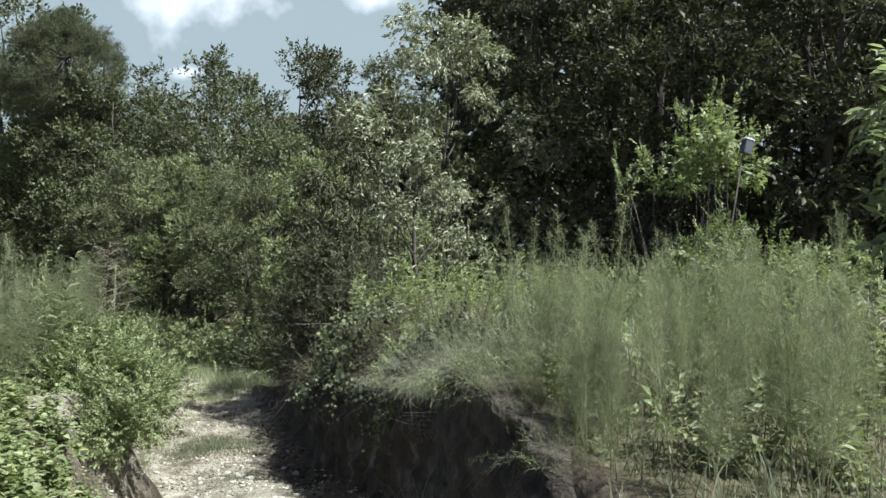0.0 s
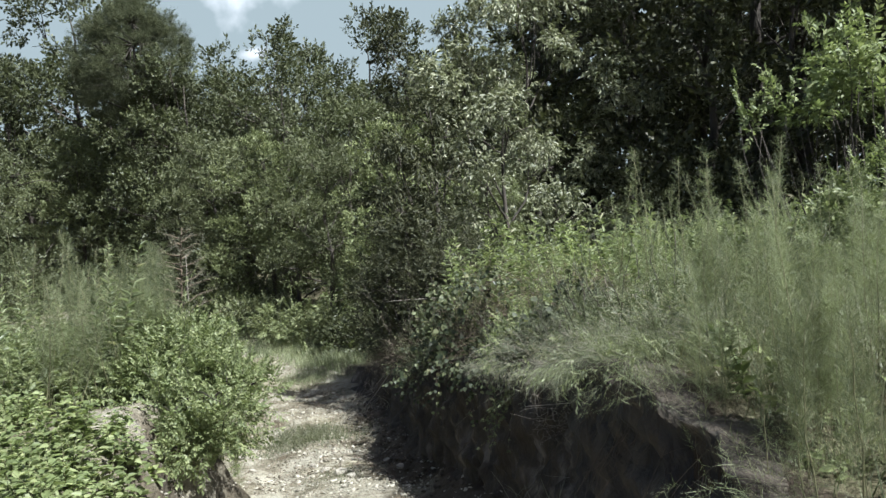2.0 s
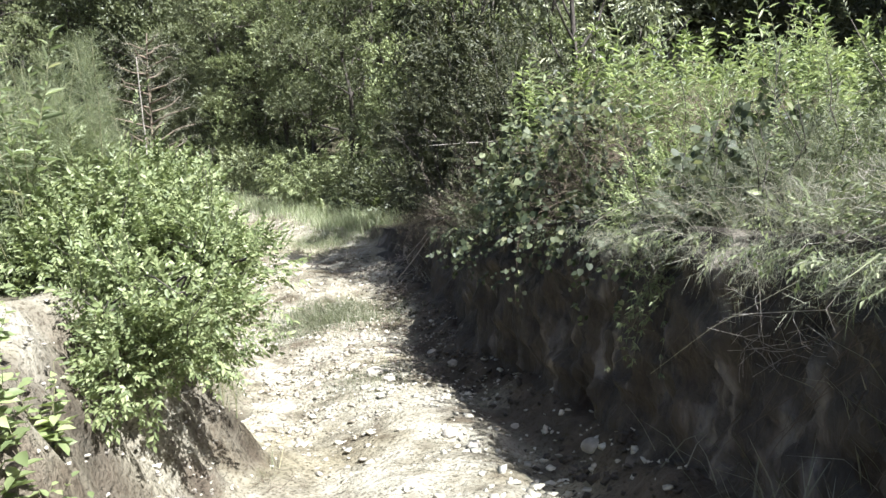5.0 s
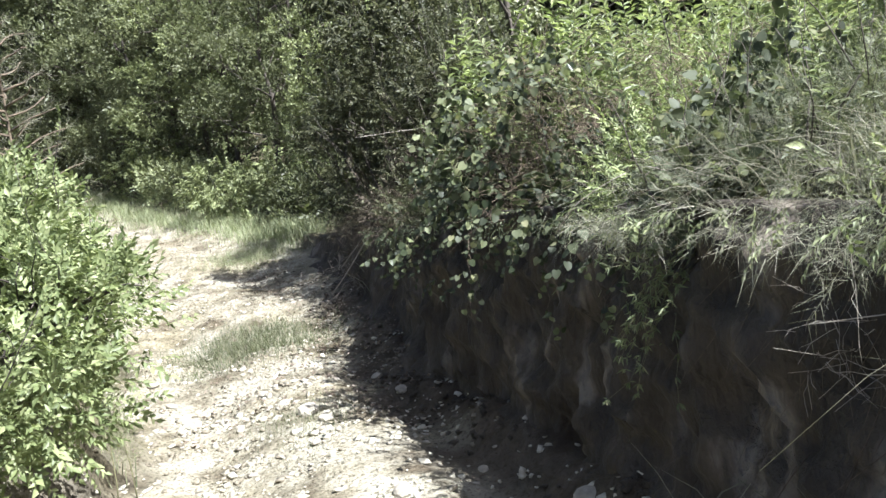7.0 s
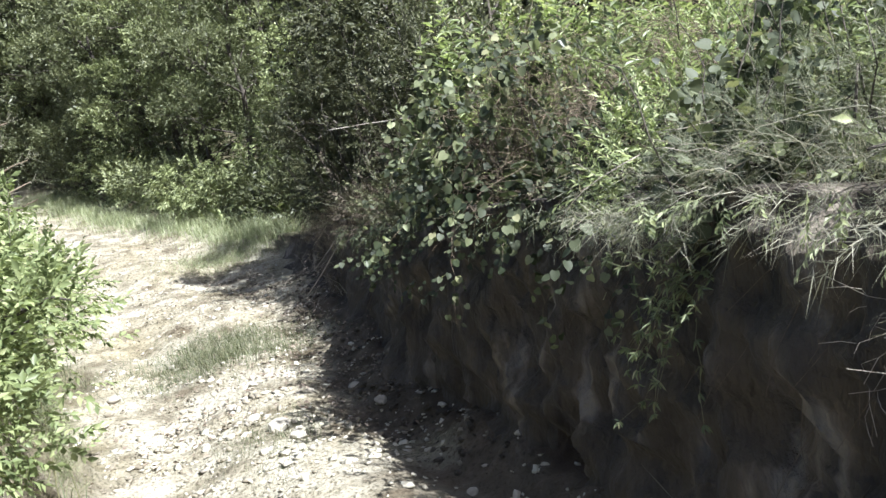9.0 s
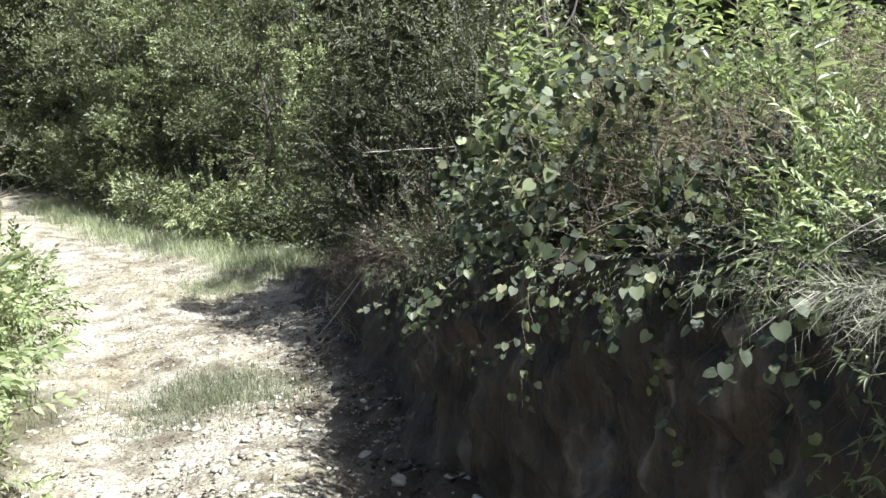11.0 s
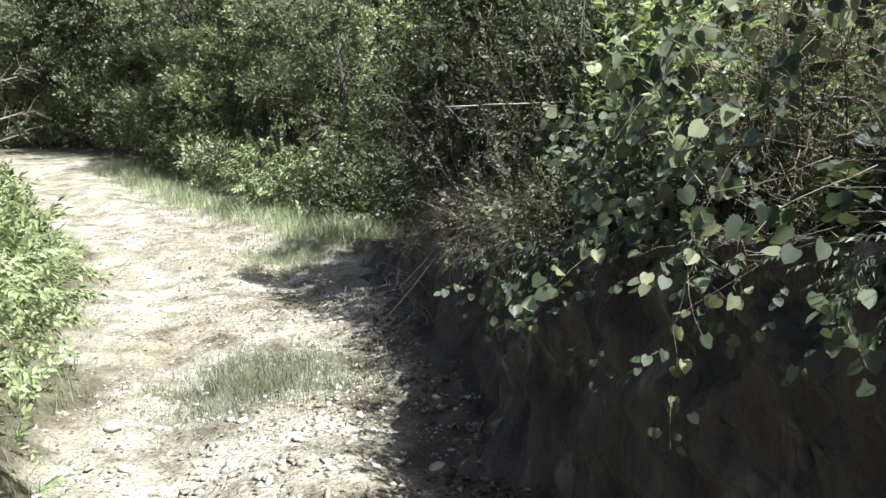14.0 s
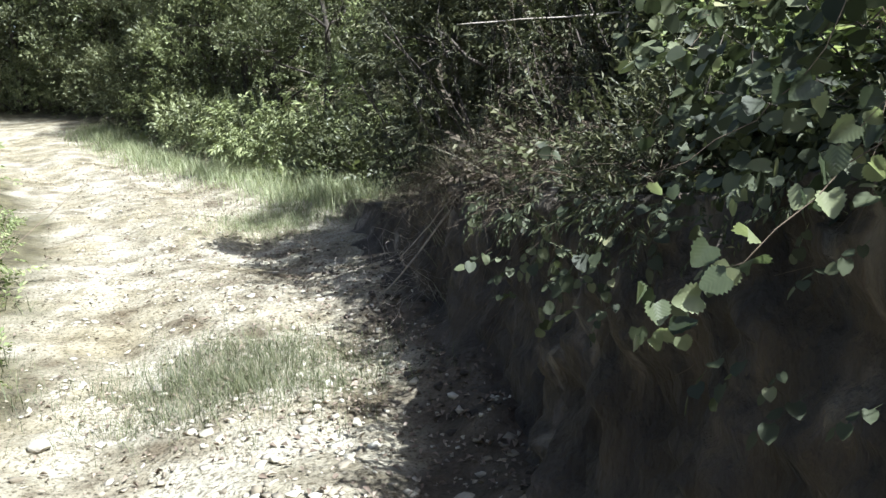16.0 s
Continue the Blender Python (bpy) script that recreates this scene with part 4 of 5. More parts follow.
fennels = [make_fennel(h, 200 + k) for k, h in enumerate((1.6, 1.85, 1.4, 2.05, 1.7, 1.3))]
sow(fennels, 44, (0.2, 5.6, 4.6, 9.6), 1, 0.45, 0.85, lambda x, y: x > 0.35 + 0.10 * (y - 5))
sow(fennels, 26, (-0.6, 11.5, 3.5, 15.5), 2, 0.65, 0.95)
sow(fennels, 52, (-6.0, 8.7, -4.15, 10.9), 3, 0.75, 1.2)
sow(fennels, 18, (-5.0, 8.9, -3.95, 9.9), 16, 0.75, 1.05)
sow(fennels, 12, (4.0, 6.5, 7.5, 12.0), 4, 0.55, 0.9)
WL = "upright leafy green weed with narrow leaves"
weeds = [make_weed(h, 230 + k, L_LANCE, 0.105, 52, "leafy_weed", WL, "leafy weeds on the bank") for k, h in enumerate((1.15, 1.3, 0.95, 1.45, 1.05))]
sow(weeds, 40, (-1.3, 11.75, 1.3, 12.7), 18, 0.75, 1.3)
sow(fennels, 16, (0.7, 7.6, 2.6, 9.6), 24, 0.85, 1.15)
sow(weeds, 9, (-0.3, 10.5, 0.7, 11.4), 22, 0.5, 0.7)
sow(weeds, 60, (-0.6, 9.2, 3.0, 12.6), 6, 0.5, 0.9)
sow(weeds, 30, (0.6, 5.4, 4.5, 8.6), 7, 0.4, 0.65)
sow(fennels, 18, (0.25, 7.3, 1.6, 9.0), 15, 0.9, 1.2)
sow(weeds, 10, (-4.9, 9.1, -3.95, 9.9), 17, 0.9, 1.25)
sow(weeds, 28, (-6.5, 9.2, -3.7, 11.2), 8, 0.9, 1.35)


def weed_field(n, box, seed, h=1.0, mat=M_WEED):
    """Leafy weeds too dense and far to tell apart."""
    rng = np.random.default_rng(seed)
    x, y = rng.uniform(box[0], box[2], n), rng.uniform(box[1], box[3], n)
    z, bare, cut = land(x, y)
    ok = (bare < 0.15) & (cut < 0.1)
    x, y, z = x[ok], y[ok], z[ok]
    g = Geo()
    m = 56
    hh = h * rng.uniform(0.45, 1.25, (len(x), 1))
    t = rng.uniform(0.15, 1.0, (len(x), m))
    lean = rng.normal(0, 0.13, (len(x), 2, 1))
    p = np.stack([x[:, None] + lean[:, 0] * t * hh, y[:, None] + lean[:, 1] * t * hh, z[:, None] + t * hh], -1).reshape(-1, 3)
    a = rng.uniform(0, 6.3, len(p))
    d = np.stack([np.cos(a), np.sin(a), 0.2 + 0.7 * t.ravel()], 1)
    g.scatter(oval_leaf(0.22, 0.3), p, d, np.array([[0, 0, 1.0]]) + rng.normal(0, 0.3, p.shape), 0.085 * rng.uniform(0.7, 1.3, len(p)))
    return tagged(new("weed_field", g.mesh("weed_field", mat)), "dense leafy green weeds on the bank top", "weeds", kind="stuff")


plumes = [make_fennel(h, 210 + k, 230, 0.035, 0.17) for k, h in enumerate((1.3, 1.5, 1.15, 1.65))]
sow(plumes, 44, (0.55, 4.4, 2.7, 5.9), 21, 0.6, 1.0, tilt=3)
sow(plumes, 42, (0.45, 5.4, 3.0, 7.4), 23, 0.6, 0.92, tilt=3)
sow(plumes, 20, (0.4, 4.7, 1.2, 6.1), 25, 0.5, 0.85, lambda x, y: ground_z(x, y) > 0.22, 3, True)
sow(plumes, 30, (-5.2, 9.7, -3.75, 11.2), 26, 0.95, 1.35, None, 4, True)
put(fennels[3], on_land(1.24, 5.45), 30, 0.68)
weed_field(420, (1.5, 12.5, 6.5, 18.5), 1, 1.15)
weed_field(150, (-1.3, 12.5, 1.6, 13.8), 5, 1.35, M_SHRUB)
weed_field(220, (-1.6, 13.4, 2.2, 15.5), 6, 1.25)
weed_field(260, (3.0, 8, 9, 15), 2, 0.6)
weed_field(160, (2.2, 5.6, 6.5, 9.5), 3, 0.7, M_FENNEL)
weed_field(160, (-9, 8.5, -4.6, 14), 4, 1.0, M_FENNEL)
BL = "bushy weed with broad pale green leaves"
broad = [make_weed(0.75, 250 + k, long_leaf(0.36, 0.35), 0.12, 22, "broadleaf_weed", BL, "broad-leaved weeds", M_WEED, 4, 0.35, True) for k in range(3)]
sow(broad, 6, (1.5, 4.8, 2.4, 5.4), 10, 0.7, 0.9)
sow(broad, 4, (2.4, 5.4, 4.0, 6.6), 11, 0.7, 0.9)
LOW = "low broad-leaved seedling on the sandy bank"
seedlings = [make_weed(0.42, 260 + k, long_leaf(0.52, 0.2, 0.08), 0.11, 13, "seedling", LOW, "seedlings on the sandy bank", M_SHRUB, 4, 0.25) for k in range(3)]
sow(seedlings, 95, (-5.0, 5.6, -2.75, 8.3), 12, 0.7, 1.2, lambda x, y: (x < -2.4 - 0.12 * (y - 5)) & ((y < 7.5) | (x < -4.3)), 7, True)
sow(seedlings, 110, (-4.0, 5.6, -2.2, 7.8), 19, 0.75, 1.2, lambda x, y: x < -2.25 - 0.14 * (y - 5), 7, True)
sow(weeds, 26, (-4.5, 9.6, -3.3, 11.6), 13, 0.6, 0.85)

# ---- right side: brush, vines and dead wood ----
S_HEART = [sprig(L_HEART_FAR, 4, 0.34, s, 70, 0.5) for s in (1, 2, 3)]
make_shrub("vine_mound", [(-0.62, -0.25, 0.16, 0.36, 0.36), (-0.45, -0.35, 0.5, 0.34, 0.24), (-0.5, -0.72, 0.80, 0.32, 0.11), (-0.15, -0.78, 0.88, 0.26, 0.08), (0.0, 0.4, 0.3, 0.5, 0.35), (-0.65, 0.45, 0.2, 0.4, 0.4)], 430, S_HEART, 0.15, M_VINE_SHADE, 140, "mound of broad-leaved vine over brush on the bank edge", on_land(-0.72, 12.4), gap=-0.15, category="vine", freq=3.2, rise=-0.1, shoots=0, stem=0.005)
for k, (x, y, s) in enumerate([(1.8, 14.6, 0.9), (3.4, 16.0, 1.1), (0.5, 16.2, 0.7), (5.2, 14.5, 0.9), (7.0, 16.5, 1.1), (1.0, 17.6, 1.1), (-0.6, 19.4, 1.2), (-1.6, 22.4, 1.1), (3.0, 19.6, 1.2), (5.8, 19.4, 1.3)]):
    make_shrub("brush", [(0, 0, 0.6 * s, 1.0 * s, 0.7 * s), (0.8 * s, 0.2, 0.8 * s, 0.8 * s, 0.6 * s), (-0.8 * s, 0.1, 0.5 * s, 0.8 * s, 0.6 * s)], 620, S_SHRUB if k % 2 else S_OAKFAR, 0.24, M_SHRUB, 160 + k, "leafy brush above the cut bank", on_land(x, y), group="brush on the bank top")
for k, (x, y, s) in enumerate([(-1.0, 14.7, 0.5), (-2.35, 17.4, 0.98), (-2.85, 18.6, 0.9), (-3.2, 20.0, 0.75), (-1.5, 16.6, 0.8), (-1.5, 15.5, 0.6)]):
    # thicket leaves take the dark tone that stands for shade at the corner
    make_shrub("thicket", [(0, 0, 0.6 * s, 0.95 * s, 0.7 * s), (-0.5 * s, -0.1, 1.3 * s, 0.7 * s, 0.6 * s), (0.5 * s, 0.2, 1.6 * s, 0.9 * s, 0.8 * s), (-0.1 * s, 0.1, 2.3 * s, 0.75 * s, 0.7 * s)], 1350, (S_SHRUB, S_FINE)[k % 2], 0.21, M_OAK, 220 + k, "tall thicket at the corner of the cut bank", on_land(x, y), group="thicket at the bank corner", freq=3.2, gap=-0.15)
for k, (x, y, s) in enumerate([(-3.6, 22.6, 0.7), (-4.9, 23.4, 0.8), (-6.1, 24.6, 0.65), (-7.2, 25.3, 0.85), (-8.4, 27.0, 0.7), (-9.5, 28.5, 0.9), (-10.9, 30.3, 1.0), (-12.3, 32.5, 1.4), (-14.0, 35.3, 1.6), (-5.3, 24.6, 1.1), (-9.7, 30.2, 1.2), (-16.2, 38.0, 1.8), (-18.9, 40.4, 1.8), (-12.6, 34.4, 1.7), (-21.6, 42.0, 1.8), (-24.6, 43.8, 1.4), (-28.2, 45.8, 1.5), (-31.0, 42.0, 1.7), (-23.4, 37.6, 1.2), (-24.0, 47.0, 2.2), (-28.5, 50.0, 2.4), (-20.0, 44.5, 1.8), (-33.0, 46.5, 2.2)]):
    s *= 1.08
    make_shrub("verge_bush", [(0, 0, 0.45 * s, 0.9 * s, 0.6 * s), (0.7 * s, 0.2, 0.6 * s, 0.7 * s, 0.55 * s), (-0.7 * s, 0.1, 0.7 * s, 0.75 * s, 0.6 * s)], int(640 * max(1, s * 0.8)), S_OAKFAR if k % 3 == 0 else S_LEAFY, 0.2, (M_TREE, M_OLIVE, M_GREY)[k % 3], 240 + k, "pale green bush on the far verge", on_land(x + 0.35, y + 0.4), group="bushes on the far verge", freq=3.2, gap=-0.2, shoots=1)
for k, (x, y) in enumerate([(0.55, 9.3), (0.05, 9.3), (0.6, 7.3)]):
    make_shrub("wiry_bush", [(0, 0, 0.18, 0.55, 0.28), (-0.4, 0.1, 0.08, 0.34, 0.22), (0.4, -0.1, 0.3, 0.5, 0.3)], 700, S_WIRE if k % 2 else S_FINE, 0.14, M_WIRY if k % 2 else M_FENNEL, 185 + k, "low wiry grey-green bush on the bank lip", on_land(x, y), group="wiry bushes on the bank lip", gap=-0.4)
_y = np.arange(9.3, 16.1, 0.5)
_p, _o, _z0, _z1 = right_edge(_y)
_r = random.Random(44)
for k in range(len(_y)):
    far = _y[k] > 13.6
    s = _r.uniform(0.8, 1.15) * (0.95 if far else 0.5 if 10.2 < _y[k] < 12.8 else 0.85)
    x, y = _p[k] + _o[k] * _r.uniform(0.38, 0.6)
    # foliage turns darker beyond y 12.4, putting the corner's shade into the leaves
    make_shrub("thicket" if far else "lip_bush", [(0, 0, 0.22 * s, 0.42 * s, 0.34 * s), (0.35 * s, 0.2, 0.45 * s, 0.42 * s, 0.36 * s), (-0.1 * s, -0.2, 0.10 * s, 0.36 * s, 0.22 * s)], 170 if far else 420, (S_FINE, S_SHRUB)[k % 2] if far else (S_HEART, S_FINE, S_SHRUB)[k % 3], 0.15, (M_OAK if k % 3 == 0 else M_DEADLEAF) if far else M_OAK if 12.4 < _y[k] else (M_VINE_SHADE, M_SHRUB, M_VINE_SHADE)[k % 3], 600 + k,
               "dark half-dead scrub on the lip of the cut bank" if far else "tangled leafy scrub on the lip of the cut bank", on_land(x, y), group="scrub on the bank lip", freq=4.0, gap=-0.2, shoots=2, stem=0.006)
make_shrub("sunlit_sapling", [(0, 0, 3.1, 0.62, 0.45), (0.35, 0.1, 2.75, 0.5, 0.4), (-0.75, -0.1, 2.45, 0.42, 0.2), (-1.3, -0.2, 2.25, 0.3, 0.14), (0.1, 0.0, 2.6, 0.5, 0.4)], 760, S_TREE, 0.22, M_SHRUB, 190, "sapling with sunlit yellow-green leaves before dark wood", on_land(4.05, 13.2), category="tree", gap=0.12)
make_shrub("sunlit_bush", [(0, 0, 1.1, 0.7, 0.55), (-0.6, 0.1, 0.75, 0.5, 0.45)], 900, S_SHRUB, 0.22, M_SHRUB, 191, "sunlit bush with pale leaves before dark wood", on_land(3.7, 10.9), gap=-0.05)
make_shrub("pale_leaved_sapling", [(0, 0, 2.15, 0.4, 0.3), (-0.25, 0, 1.7, 0.35, 0.25), (0.2, 0.1, 1.3, 0.4, 0.3)], 160, S_OAK, 0.3, M_WEED, 192, "thin sapling with drooping pale leaves", on_land(4.3, 7.7), category="tree", gap=-0.5)


def leaf_mesh(w, teeth, cup):
    v, f = heart_leaf(teeth, w, 0.84)
    v = v.copy()
    v[:, 2] += cup * v[:, 0] ** 2 - 0.5 * cup * v[:, 1] ** 2 + 0.10 * np.abs(v[:, 0]) * np.sin(9 * v[:, 1] + 4 * cup)
    g = Geo()
    g.add(v, f)
    return g.mesh("leaf", M_VINELEAF)


LEAF_MESHES = [leaf_mesh(1.2, 6, 0.5), leaf_mesh(1.1, 7, -0.4), leaf_mesh(1.3, 7, 0.3), leaf_mesh(1.15, 6, 1.0)]


def vine_runner(points, n, size, seed, face=(-0.1, -0.8, 0.5)):
    """A trailing stem with broad leaves hung along it."""
    rng = np.random.default_rng(seed)
    root = thing("vine_runner", points[0], 0, "trailing vine with broad toothed sunlit leaves", "vine", "vines over the cut bank")
    pts = np.array(points, float) - np.array(points[0])
    t = np.linspace(0, len(pts) - 1, 14)
    line = np.stack([np.interp(t, np.arange(len(pts)), pts[:, k]) for k in range(3)], 1) + np.cumsum(rng.normal(0, 0.022, (14, 3)), 0) * np.sin(np.linspace(0, np.pi, 14))[:, None]
    st = Geo()
    st.tube(line, np.linspace(0.0016, 0.0008, 14), 4)
    q = rng.uniform(0.05, 1, n) * 13
    q[-1] = 13
    i = np.minimum(q.astype(int), 12)
    f = (q - i)[:, None]
    p = line[i] * (1 - f) + line[i + 1] * f + rng.normal(0, 0.03, (n, 3))
    along = np.stack([rng.normal(-0.1, 0.55, n), rng.normal(-0.1, 0.3, n), rng.normal(-0.75, 0.3, n)], 1)
    stem = part("stem", st, M_DEADSTEM, root)
    ups = np.array([face]) + rng.normal(0, 0.4, (n, 3))
    sizes = size * (1.1 - 0.45 * (q / 13)) * rng.uniform(0.75, 1.15, n)
    for m in range(n):
        leaf_piece(LEAF_MESHES[m % len(LEAF_MESHES)], p[m], along[m], ups[m], sizes[m], stem)
    return root


for k, (pts, n, size) in enumerate([
        ([(-1.30, 11.75, 0.62), (-1.55, 11.66, 0.32), (-1.75, 11.66, 0.05), (-1.94, 11.68, -0.11)], 23, 0.053),
        ([(-1.15, 11.60, 0.42), (-1.42, 11.55, 0.10), (-1.64, 11.52, -0.10), (-1.83, 11.60, -0.28), (-1.95, 11.57, -0.36)], 30, 0.053),
        ([(-1.10, 11.50, 0.35), (-1.40, 11.45, 0.02), (-1.47, 11.38, -0.20), (-1.48, 11.33, -0.45), (-1.46, 11.31, -0.72)], 25, 0.050),
        ([(-1.00, 11.55, 0.55), (-1.25, 11.50, 0.28), (-1.52, 11.56, 0.06), (-1.66, 11.55, -0.06)], 21, 0.053),
        ([(-1.50, 11.80, 0.30), (-1.66, 11.70, 0.52), (-1.48, 11.55, 0.68), (-1.28, 11.33, 0.73), (-1.02, 11.28, 0.70)], 26, 0.050),
        ([(-1.05, 11.40, 0.76), (-0.75, 11.32, 0.80), (-0.42, 11.25, 0.70), (-0.20, 11.15, 0.50)], 15, 0.050),
        ([(-0.70, 10.90, 0.12), (-1.02, 10.90, -0.04), (-1.08, 10.72, -0.14), (-1.17, 10.55, -0.20)], 25, 0.050),
        ([(-0.55, 10.05, 0.08), (-0.72, 10.15, 0.05), (-0.82, 10.31, 0.03), (-0.95, 10.42, 0.01), (-1.03, 10.60, 0.0)], 28, 0.050),
        ([(-0.70, 10.70, 0.05), (-1.00, 10.75, -0.20), (-1.02, 10.60, -0.34), (-0.98, 10.45, -0.62)], 23, 0.050),
        ([(-0.60, 11.30, 0.30), (-0.70, 11.05, 0.28), (-0.66, 10.85, 0.18), (-0.60, 10.70, 0.02)], 18, 0.050)]):
    vine_runner(pts, n, size, 300 + k)
_r = np.random.default_rng(5)
for k in range(6):
    y = _r.uniform(9.9, 13.2)
    x = np.interp(y, [8.5, 10.3, 11.5, 13.4], [-0.1, -0.72, -1.35, -1.95])
    z = np.interp(y, [8.5, 11, 12.5, 14.5], [0.12, 0.05, 0.2, -0.1])
    L = _r.uniform(0.15, 0.4)
    vine_runner([(x + 0.25, y, z + 0.1), (x - 0.04, y - 0.05, z), (x - 0.12, y + _r.normal(0, 0.12), z - L * 0.5), (x - 0.14, y + _r.normal(0, 0.15), z - L)], int(6 + L * 12), 0.06, 330 + k)
spikes = [make_weed(0.5, 270 + k, long_leaf(0.3, 0.2), 0.072, 30, "willow_leaved_weed", "upright weed with long pale willow-like leaves", "willow-leaved weeds in the vines", M_WEED, 1, 0.9) for k in range(2)]
for k, (x, y, z, turn, s) in enumerate([(-1.39, 11.4, 0.14, 0, 0.95), (-0.72, 10.42, 0.06, 90, 0.9), (-0.15, 10.3, 0.3, 200, 1.2), (0.15, 10.9, 0.3, 20, 1.3), (-0.5, 10.0, 0.1, 10, 0.8)]):
    if k < 2:
        spikes[k].matrix_basis = pose(x, y, z, 0, -28 if k == 0 else -8, turn) @ Matrix.Diagonal((s, s, s, 1))
    else:
        put(spikes[k % 2], (x, y, z), turn, s)


def twig_tangle(name, at, n, reach, seed, label, mat=M_TWIG, thick=0.0035, flat=0.5, down=0.0, group=""):
    """Loose dead twigs crossing one another."""
    rng = np.random.default_rng(seed)
    root = thing(name, at, 0, label, "dead wood", group)
    g = Geo()
    for _ in range(n):
        a = rng.normal(0, reach * 0.4, 3) * np.array([1, 1, flat])
        d = unit(rng.normal(0, 1, 3) * np.array([1, 1, 0.6]) + np.array([-0.2, -0.2, -down])) * reach * rng.uniform(0.4, 1.1)
        line = wobble(a, a + d, 6, 0.03 * reach, rng)
        g.tube(line, np.linspace(thick * rng.uniform(0.5, 1.2), 0.0012, 6), 3)
        for _ in range(2):
            s = line[rng.integers(1, 5)]
            g.tube(wobble(s, s + unit(rng.normal(0, 1, 3)) * reach * 0.3, 4, 0.02 * reach, rng), np.linspace(thick * 0.4, 0.001, 4), 3)
    part("tangle", g, mat, root)["kind"] = "stuff"
    return root


for k, (x, y, dz) in enumerate([(-1.05, 11.95, 0.35), (-0.6, 11.85, 0.38), (-0.75, 11.95, 0.7), (-0.25, 11.7, 0.35), (-0.75, 11.6, 0.1), (-0.2, 11.5, 0.1), (0.05, 11.0, 0.45), (0.35, 10.7, 0.45), (-0.35, 10.95, 0.3), (0.5, 11.3, 0.65), (0.1, 11.5, 0.7)]):
    twig_tangle("dead_thicket", (x, y, -0.1 + dz), 170, 0.42, 430 + k, "dead brown stems tangled under the vines", M_DEADSTEM, 0.0022, 0.8, -0.3, "dead stems under the vines")
_y = np.arange(13.2, 17.3, 0.45)
_p, _o, _z0, _z1 = right_edge(_y)
for k in range(len(_y)):
    x, y = _p[k] + _o[k] * 0.42
    twig_tangle("dead_thicket", (x, y, float(_z1[k]) + 0.12), 60, 0.34, 450 + k, "dead brown stems tangled on the bank lip", M_ROOT, 0.002, 0.7, 0.3, "dead stems on the bank lip")
TG = "dead grey twigs on the bank lip"
for k, (x, y, dz, n, r, dn) in enumerate([(0.0, 8.6, 0.08, 46, 0.42, 0.2), (0.35, 7.9, 0.12, 46, 0.45, 0.1), (-0.15, 9.6, 0.1, 34, 0.4, 0.3), (-0.3, 11.5, 0.15, 40, 0.5, 0.2), (0.3, 11.0, 0.15, 30, 0.5, 0.1), (-3.0, 16.9, 0.25, 40, 0.6, 0.4), (-3.2, 17.6, 0.3, 36, 0.6, 0.2), (0.9, 8.9, 0.3, 30, 0.7, 0.0), (-1.0, 12.0, 0.3, 40, 0.5, 0.4)]):
    twig_tangle("twig_tangle", on_land(x, y, dz), n, r, 400 + k, TG, M_ROOT if k in (3, 4, 8) else M_TWIG, 0.002, down=dn, group="dead twigs on the bank")


for k, (x, y) in enumerate([(-3.15, 8.5), (-3.3, 8.9), (-3.05, 7.9), (-3.0, 9.4)]):
    twig_tangle("bare_roots", on_land(x, y, 0.02), 34, 0.3, 470 + k, "thin brown roots bared on the sandy bank", M_ROOT, 0.0022, 0.3, 0.8, "roots on the sandy bank")


def stick(points, r0, r1, label, name="dead_stick", mat=M_TWIG):
    g = Geo()
    rng = np.random.default_rng(int(abs(points[0][0] * 100)) + 7)
    pts = np.array(points, float)
    t = np.linspace(0, len(pts) - 1, 12)
    line = np.stack([np.interp(t, np.arange(len(pts)), pts[:, k]) for k in range(3)], 1) + rng.normal(0, r0 * 0.4, (12, 3))
    g.tube(line, np.linspace(r0, r1, 12), 6)
    return tagged(new(name, g.mesh(name, mat, True)), label, "stick")


stick([(-2.58, 15.2, 0.28), (-1.6, 15.1, 0.30)], 0.004, 0.006, "bare pale stick poking out of the brush")
stick([(-2.45, 16.5, -0.5), (-2.75, 16.6, -1.0), (-3.15, 16.7, -1.5), (-3.4, 16.85, -1.78)], 0.011, 0.006, "pale dead root hanging down the cut bank")
stick([(-2.62, 16.5, -0.75), (-2.95, 16.55, -1.15), (-3.2, 16.6, -1.42)], 0.007, 0.004, "pale dead root hanging down the cut bank")
stick([(0.13, 7.03, 0.70), (0.4, 6.6, 0.62), (0.62, 6.25, 0.5)], 0.006, 0.003, "dead weed stalk leaning over the bank")
stick([(0.48, 6.8, 0.82), (0.7, 6.5, 0.72), (0.9, 6.2, 0.6)], 0.005, 0.003, "dead weed stalk leaning over the bank")
stick([(-0.39, 8.35, 0.02), (0.0, 8.32, 0.035), (0.3, 8.4, 0.02)], 0.0018, 0.0028, "pale dead twig sticking out of the bank")


